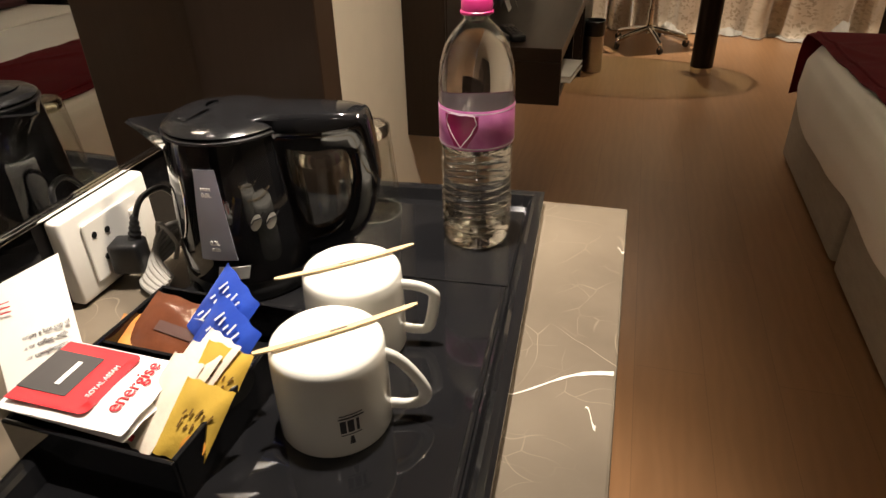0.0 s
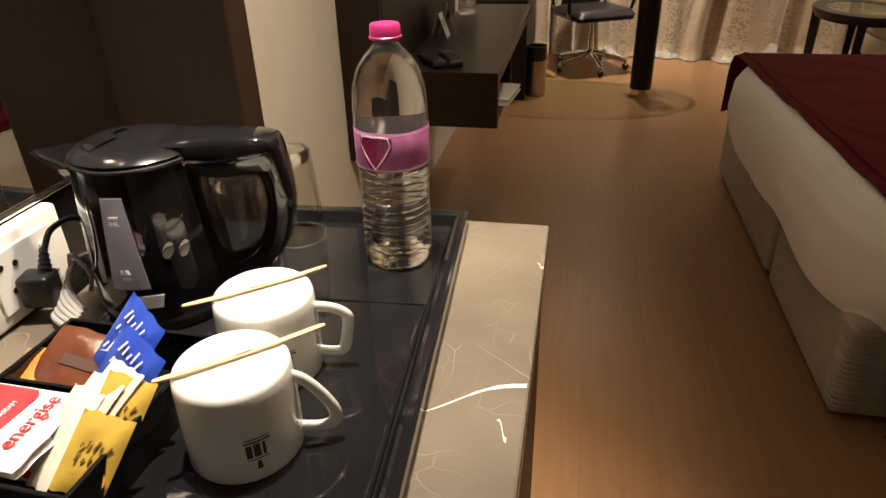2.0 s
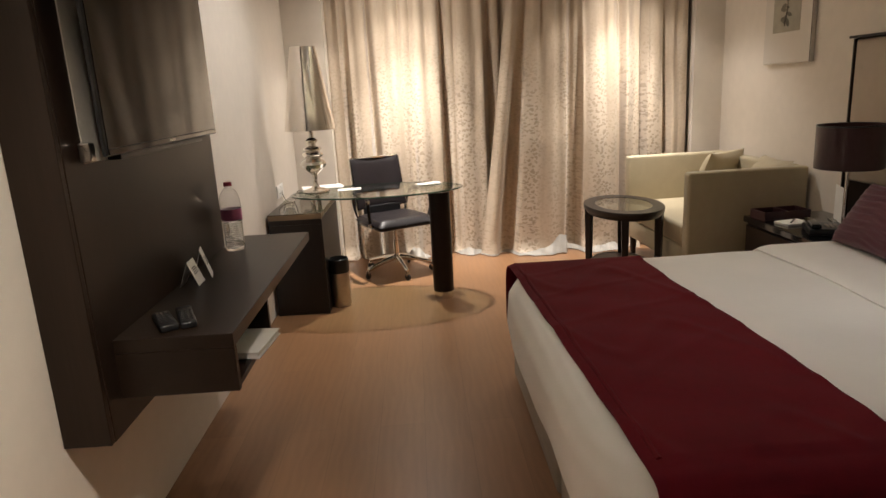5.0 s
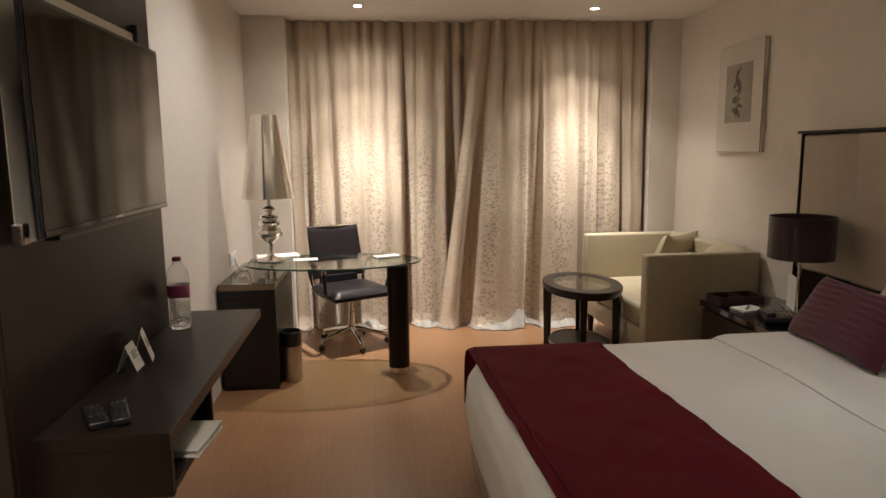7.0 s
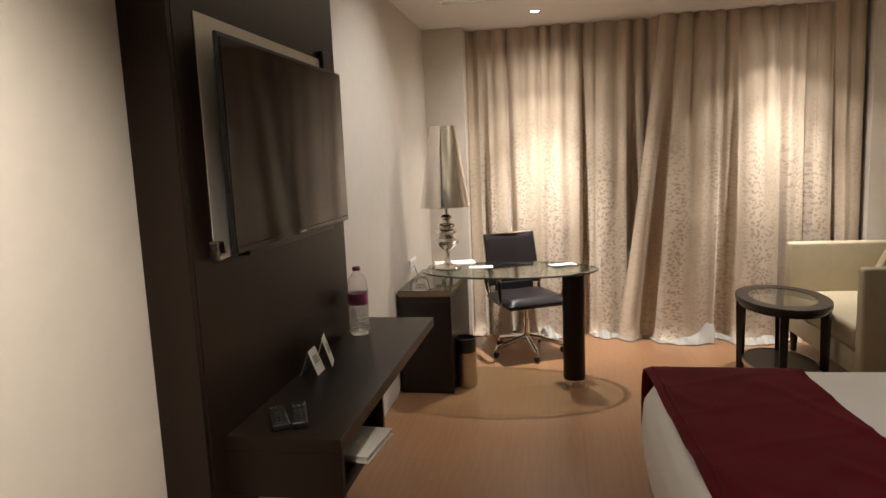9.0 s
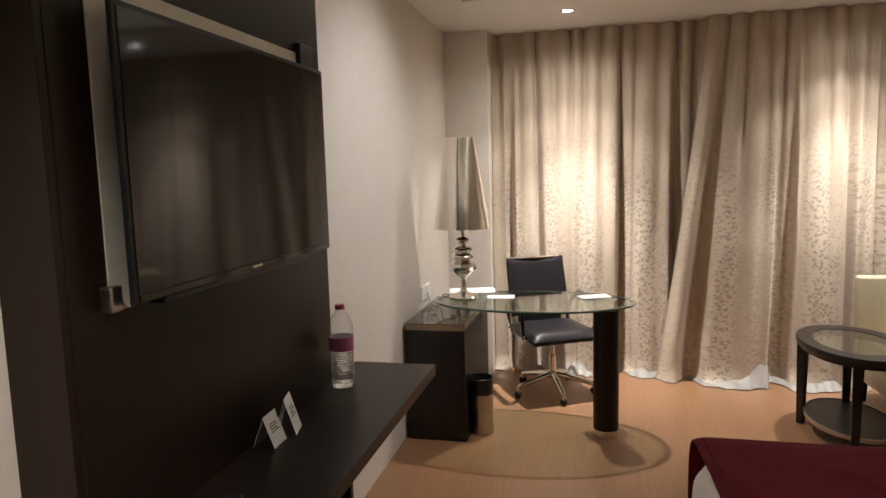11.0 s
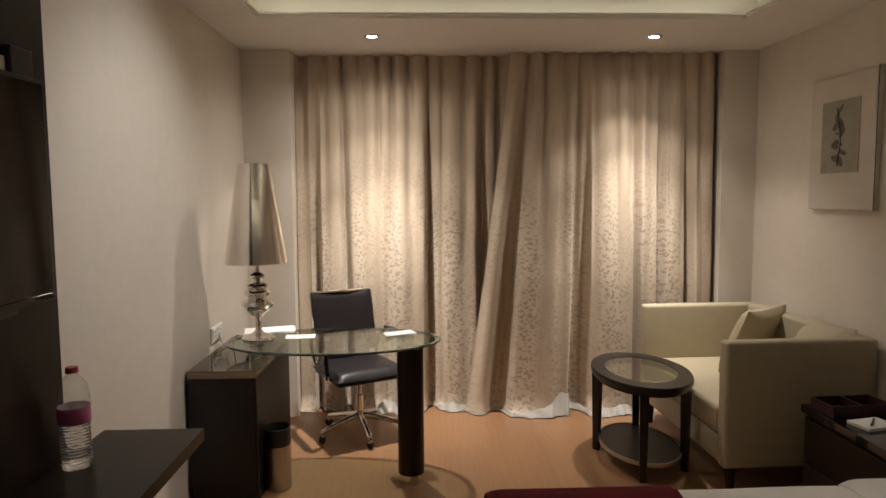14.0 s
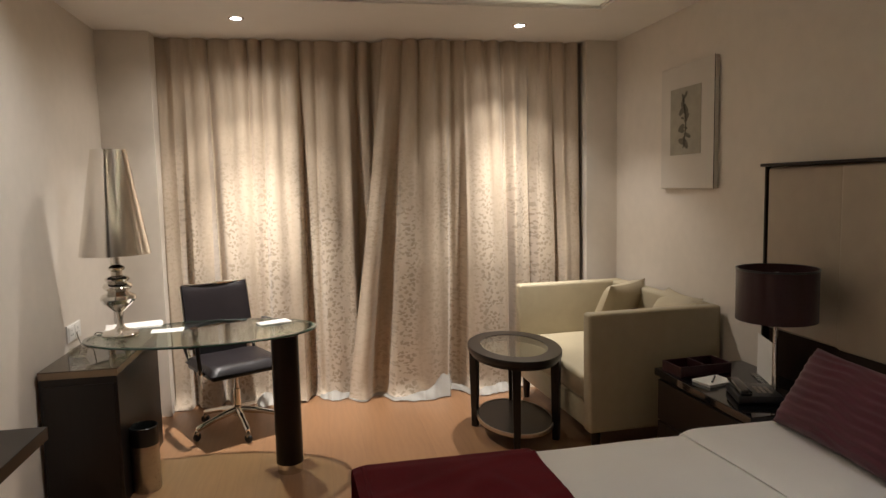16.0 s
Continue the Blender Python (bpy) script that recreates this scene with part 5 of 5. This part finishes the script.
def cup(x, y, rz, label, ear):
    c = thing("coffee_cup", label, "cup", x, y, TZ, rz, group="upturned cups")
    part("bowl", lathe([(0.0446, 0.0), (0.0453, 0.002), (0.0451, 0.033), (0.0445, 0.066), (0.0438, 0.0755), (0.0425, 0.0792), (0.0405, 0.0806), (0.036, 0.0802), (0.0, 0.0800)], 64), CERAMIC, c, "", True)
    hd = bend([(r * 1.08 + 0.001, 0.0, h * 1.1) for r, h in ear], 6)
    part("cup_handle", tube(hd, 0.0028, 12, flat=1.9), CERAMIC, c, "curved handle", True)

    def on(a, z):
        r = 0.0455
        return (r * math.cos(a), r * math.sin(a), z)
    base = radians(-50 - rz)
    for k, (za, zb, w, o) in enumerate(((0.012, 0.020, 0.10, 0.0), (0.0215, 0.0225, 0.36, 0.0), (0.024, 0.036, 0.10, -0.13), (0.024, 0.036, 0.11, 0.0), (0.024, 0.036, 0.05, 0.12), (0.0375, 0.039, 0.44, 0.02), (0.0405, 0.0415, 0.40, 0.02))):
        part("printed_mark", grid(6, 1, lambda u, v: on(base + o + (u - 0.5) * w * (0.5 if k == 0 and v else 1), za + (zb - za) * v)), INK, c, "plain grey print")
    return c


EAR = ((0.037, 0.058), (0.047, 0.0575), (0.058, 0.055), (0.0655, 0.050), (0.0665, 0.044), (0.0645, 0.030), (0.0615, 0.018), (0.057, 0.0135), (0.049, 0.013), (0.039, 0.0145))
EAR_LOW = ((0.037, 0.060), (0.047, 0.0545), (0.057, 0.043), (0.0645, 0.030), (0.0665, 0.021), (0.0635, 0.0145), (0.054, 0.0115), (0.039, 0.0125))
cup(0.446, 0.748, 14, "white ceramic cup turned upside down with a stirrer on it", EAR_LOW)
cup(0.427, 0.845, 10, "white ceramic cup turned upside down behind another cup", EAR)


def stirrer(x0, y0, x1, y1, z):
    s = thing("wooden_stirrer", "pale wooden coffee stirrer lying on an upturned cup", "stirrer", (x0 + x1) / 2, (y0 + y1) / 2, z, math.degrees(math.atan2(y1 - y0, x1 - x0)), group="coffee stirrers")
    l = math.dist((x0, y0), (x1, y1))
    part("stick", grid(24, 3, lambda u, v: ((u - 0.5) * l, (v - 0.5) * 0.0050 * min(1, 8 * min(u, 1 - u) + 0.55), 0.0004 + 0.002 * (2 * u - 1) ** 2), 0.0014), BAMBOO, s, "", True)
    part("printed_mark", box(-0.007, 0.007, -0.0008, 0.0008, 0.0009, 0.0020), INK, s, "small dark print")


stirrer(0.404, 0.713, 0.502, 0.800, TZ + 0.0814)
stirrer(0.373, 0.806, 0.471, 0.889, TZ + 0.0814)


def sachet_box():
    b = thing("sachet_box", "shallow black lacquered box with compartments", "box", 0.307, 0.733, TZ, -2)
    w, l, h = 0.074, 0.092, 0.044
    part("floor_board", box(-w, w, -l, l, 0.0, 0.003), GLOSS_BLACK, b)
    for a in ((-w, w, -l, -l + 0.004), (-w, w, l - 0.004, l), (-w, -w + 0.004, -l + 0.0042, l - 0.0042), (w - 0.004, w, -l + 0.0042, l - 0.0042)):
        part("side_board", box(*a, 0.0032, h, 0.001), GLOSS_BLACK, b)
    part("divider", box(-w + 0.0042, w - 0.0042, 0.006, 0.009, 0.0032, h - 0.002), GLOSS_BLACK, b)


sachet_box()


def pack(name, label, m, w, l, colour, group="tea and coffee sachets", second=None, fat=0.004, rough=0.35, crimp=True):
    """A filled sachet, flat in x and y, with crimped ends."""
    s = thing(name, label, "sachet", group=group)
    s.matrix_world = m
    t = bmesh.new()
    for sg in (-1, 1):
        grid(14, 14, lambda u, v: ((u - 0.5) * w, (v - 0.5) * l + (0.0008 * math.sin(u * 70) if v in (0, 1) else 0), sg * fat * max(0.0, (1 - (2 * u - 1) ** 4) * (1 - abs(2 * v - 1) ** 3)) * (1 + 0.25 * math.sin(u * 9 + 3 * v) * math.cos(v * 11)) + fat), bm=t)
    bmesh.ops.remove_doubles(t, verts=t.verts[:], dist=0.0003)
    part("wrapper", t, mat(name + "_wrap", colour, rough, vary=0.25 if second else 0.06, scale=35, second=second, bump=0.2, bump_scale=120), s, "", True)
    return s


WHITE_INK = mat("white_print", (0.8, 0.8, 0.8), 0.5, vary=0.02)
RED_INK = mat("red_print", (0.62, 0.02, 0.03), 0.45, vary=0.08)
BAR = lambda x0, x1, y0, y1, z=0.0: box(x0, x1, y0, y1, z, z + 0.0005)

tea = pack("tea_sachet", "white tea sachet with a red and black label panel", pose(0.279, 0.686, TZ + 0.0485, 4, 2, 92), 0.080, 0.104, (0.80, 0.79, 0.77), rough=0.4)
for x in (-0.030, 0.030):
    part("red_corner", lathe([(0.0, 0.0087), (0.006, 0.0087), (0.006, 0.0091), (0.0, 0.0091)], 20, x - math.copysign(0.002, x), -0.0135), RED_INK, tea)
part("red_lower", box(-0.028, 0.028, -0.0195, -0.0122, 0.0087, 0.0091), RED_INK, tea)
part("red_panel", box(-0.034, 0.034, -0.012, 0.047, 0.0087, 0.0092, 0.0002), RED_INK, tea, "red label panel")
part("black_panel", box(-0.022, 0.022, 0.006, 0.047, 0.0094, 0.0099, 0.0002), INK, tea, "black label panel")
part("brand_bar", BAR(-0.013, 0.013, 0.018, 0.022, 0.0101), WHITE_INK, tea, "plain white bar")
words("ROYAL ASSAM", 0.0056, pose(0.0, -0.011, 0.0095), WHITE_INK, tea, align="CENTER")
words("energise", 0.0165, pose(0.003, -0.038, 0.0080, 0, 0, 0), RED_INK, tea, align="CENTER")
tea2 = pack("tea_sachet", "white tea sachet lying under another one", pose(0.281, 0.690, TZ + 0.0395, 2, 2, 88), 0.080, 0.104, (0.78, 0.77, 0.74), rough=0.4)
cof = pack("coffee_sachet", "brown coffee sachet lying in the black box", pose(0.286, 0.776, TZ + 0.030, 24, 6, -6), 0.088, 0.066, (0.085, 0.026, 0.014), second=(0.14, 0.045, 0.020), rough=0.2)
part("print_bar", BAR(-0.020, 0.026, -0.004, 0.006, 0.0088), mat("dark_brown_print", (0.05, 0.015, 0.01), 0.5), cof, "dark plain lettering bar")
cof2 = pack("coffee_sachet", "yellow-edged coffee sachet behind a brown one", pose(0.264, 0.766, TZ + 0.022, 20, 6, 14), 0.070, 0.060, (0.50, 0.33, 0.05), second=(0.55, 0.10, 0.04))
for k, (x, y, z, r) in enumerate(((0.338, 0.778, 0.060, -36), (0.352, 0.748, 0.052, -30))):
    cr = pack("creamer_sachet", "blue milk powder sachet leaning over the box side", pose(x, y, TZ + z, 52, 14, r), 0.058, 0.070, (0.015, 0.045, 0.34), second=(0.03, 0.09, 0.52))
    for j, (y0, h, n) in enumerate(((-0.016, 0.011, 6), (0.004, 0.006, 7), (0.016, 0.009, 5))):
        for i in range(n):
            st = part("print_stroke", BAR(-0.0008, 0.0008, 0.0, h * (0.7 + 0.3 * ((i * 5 + j) % 3))), WHITE_INK, cr, "plain white lettering stroke")
            st.matrix_basis = pose(-0.019 + 0.0062 * i + 0.002 * j, y0, 0.0088, 0, 0, -22 + 9 * (i % 2))
    sw = part("print_swoosh", grid(10, 1, lambda u, v: (-0.022 + 0.046 * u, -0.022 + 0.010 * math.sin(u * 3) + 0.0022 * v * math.sin(math.pi * u), 0.0089)), WHITE_INK, cr, "plain white swoosh")


def leaning(x, y, z, along, facing):
    """A pose whose y runs along one direction and whose z faces another."""
    ay = Vector(along).normalized()
    ax = ay.cross(Vector(facing)).normalized()
    m = Matrix((ax, ay, ax.cross(ay))).transposed().to_4x4()
    m.translation = (x, y, z)
    return m


for k, (x, y, z, turn) in enumerate(((0.334, 0.692, 0.040, -0.08), (0.342, 0.702, 0.045, 0.0), (0.350, 0.714, 0.049, 0.06))):
    sg = pack("sugar_sachet", "cream paper sugar sachet leaning in the black box", leaning(x, y, TZ + z, (0.30 + turn, 0.72, 0.50), (-0.10 + turn, -0.50, 0.80)), 0.034, 0.074, (0.64, 0.56, 0.47), rough=0.6, fat=0.003)
    part("end_stripe", BAR(-0.010, -0.004, -0.034, -0.029, 0.0042), RED_INK, sg, "small dark red print")
    if k == 2:
        words("SUGAR", 0.0085, pose(-0.001, 0.000, 0.0066, 0, 0, 90), INK, sg, align="CENTER")
BROWN_INK = mat("brown_print", (0.20, 0.11, 0.03), 0.5)
ORANGE_INK = mat("orange_print", (0.72, 0.30, 0.05), 0.5, vary=0.3, scale=80)
for k, (x, y, z) in enumerate(((0.364, 0.716, 0.046), (0.368, 0.680, 0.041))):
    ys = pack("sweetener_sachet", "yellow sweetener sachet leaning on the box side", leaning(x, y, TZ + z, (0.22, 0.62, 0.66), (0.45, -0.62, 0.50)), 0.036, 0.058, (0.68, 0.46, 0.09), second=(0.78, 0.50, 0.08), fat=0.003)
    part("print_blot", lathe([(0.0, 0.0064), (0.009, 0.0064), (0.0, 0.0068)], 16, 0.006, -0.016), ORANGE_INK, ys, "orange print patch")
    for i in range(9):
        st = part("print_stroke", BAR(-0.0006, 0.0006, 0.0, 0.004 + 0.0018 * (i % 3), 0.0), BROWN_INK, ys, "plain brown lettering stroke")
        st.matrix_basis = pose(-0.010 + 0.0045 * (i % 5), 0.004 if i < 5 else -0.006, 0.0068, 0, 0, -20 + 14 * (i % 2))


def greeting_card():
    c = thing("greeting_card", "white folded greeting card leaning above the sachet box", "card", 0, 0, 0)
    p00, p10 = Vector((0.209, 0.668, 0.893)), Vector((0.222, 0.734, 0.893))
    p01, p11 = Vector((0.172, 0.710, 0.972)), Vector((0.185, 0.776, 0.972))

    def f(u, v):
        return (p00 * (1 - u) + p10 * u) * (1 - v) + (p01 * (1 - u) + p11 * u) * v
    part("leaf", grid(4, 4, f, 0.0008), PAPER, c)
    nrm = (p10 - p00).cross(p01 - p00).normalized()
    ax, ay = (p10 - p00).normalized(), (p01 - p00).normalized()
    m = Matrix((ax, ay, nrm)).transposed().to_4x4()
    grey = mat("grey_print", (0.16, 0.15, 0.16), 0.6)
    for k, row in enumerate(("Do enjoy a hot cup of", "tea or coffee, with", "our compliments")):
        words(row, 0.0052, Matrix.Translation(f(0.54, 0.44 - 0.085 * k) + nrm * 0.0011) @ m, grey, c, align="CENTER")
    for k in range(3):
        ln = part("print_line", box(-0.0, 0.016, -0.0004, 0.0004, 0, 0.0005), RED_INK, c)
        ln.matrix_basis = Matrix.Translation(f(0.0, 0.86 - 0.04 * k) + nrm * 0.0012) @ m
    fold = part("red_edge", box(0.0, 0.066, -0.0006, 0.0006, 0, 0.0006), RED_INK, c, "thin red border line")
    fold.matrix_basis = Matrix.Translation(f(0.0, 0.06) + nrm * 0.0012) @ m


greeting_card()


def power_socket():
    s = thing("power_socket", "white power socket plate on the black splash panel", "socket", 0.1205, 0.895, 0.916, 0)
    part("plate", box(-0.008, 0.010, -0.065, 0.065, -0.048, 0.048, 0.004, 3), PAPER, s, "", True)
    part("socket_insert", box(0.0102, 0.0135, -0.042, 0.042, -0.034, 0.034, 0.002), PAPER, s)
    part("switch", box(0.0137, 0.0165, 0.022, 0.038, -0.02, 0.02, 0.002), PAPER, s)
    for y, z in ((-0.012, 0.015), (-0.022, -0.012), (-0.002, -0.012), (-0.030, 0.018)):
        part("socket_hole", lathe([(0.0, 0), (0.0035, 0), (0.0035, 0.0005), (0.0, 0.0005)], 12), BLACK, s).matrix_basis = pose(0.0137, y, z, 0, 90, 0)
    p = thing("power_plug", "black moulded plug with its flex in the socket", "plug", 0.1342, 0.888, 0.902)
    part("plug_body", box(-0.018, 0.018, -0.014, 0.014, 0.0, 0.034, 0.005, 3), BLACK, p, "", True).matrix_basis = pose(0, -0.006, -0.002, 0, 90, 14)
    part("strain_relief", lathe([(0.0, 0.0)] + [(0.0085 - 0.0004 * i - (0.0012 if i % 2 else 0), 0.003 * i) for i in range(12)] + [(0.0, 0.034)], 16), BLACK, p, "ribbed strain relief", True).matrix_basis = pose(0.022, 0.004, 0.010, -6, 10, 0)
    flex = bend([(0.028, 0.008, 0.040), (0.034, 0.018, 0.058), (0.040, 0.045, 0.058), (0.038, 0.066, 0.030), (0.030, 0.070, -0.008), (0.034, 0.060, -0.028)], 8)
    part("flex", tube(flex, 0.0032, 10), BLACK, p, "black flex", True)
    c = thing("kettle_cable", "bundled grey kettle cable beside the kettle", "cable", 0.163, 0.915, CT)
    grey = mat("grey_cable", (0.34, 0.32, 0.29), 0.5, vary=0.15)
    for k in range(6):
        o = 0.0045 * k
        pts = bend([(0.036, -0.055 + o, 0.006 + 0.002 * k), (0.004 + 0.3 * o, -0.040 + o, 0.012 + 0.004 * k), (0.010, 0.0, 0.022 + 0.006 * k), (0.020, 0.045 - o, 0.030 + 0.004 * k), (0.034, 0.058 - o, 0.014)], 7)
        part("cable_loop", tube(pts, 0.0032, 8), grey, c, "", True)
    part("cable_tie", tube(bend([(0.002, 0.0, 0.018), (0.012, -0.004, 0.064), (0.026, 0.0, 0.040), (0.016, 0.004, 0.016)], 5), 0.0025, 8), grey, c, "", True)


power_socket()
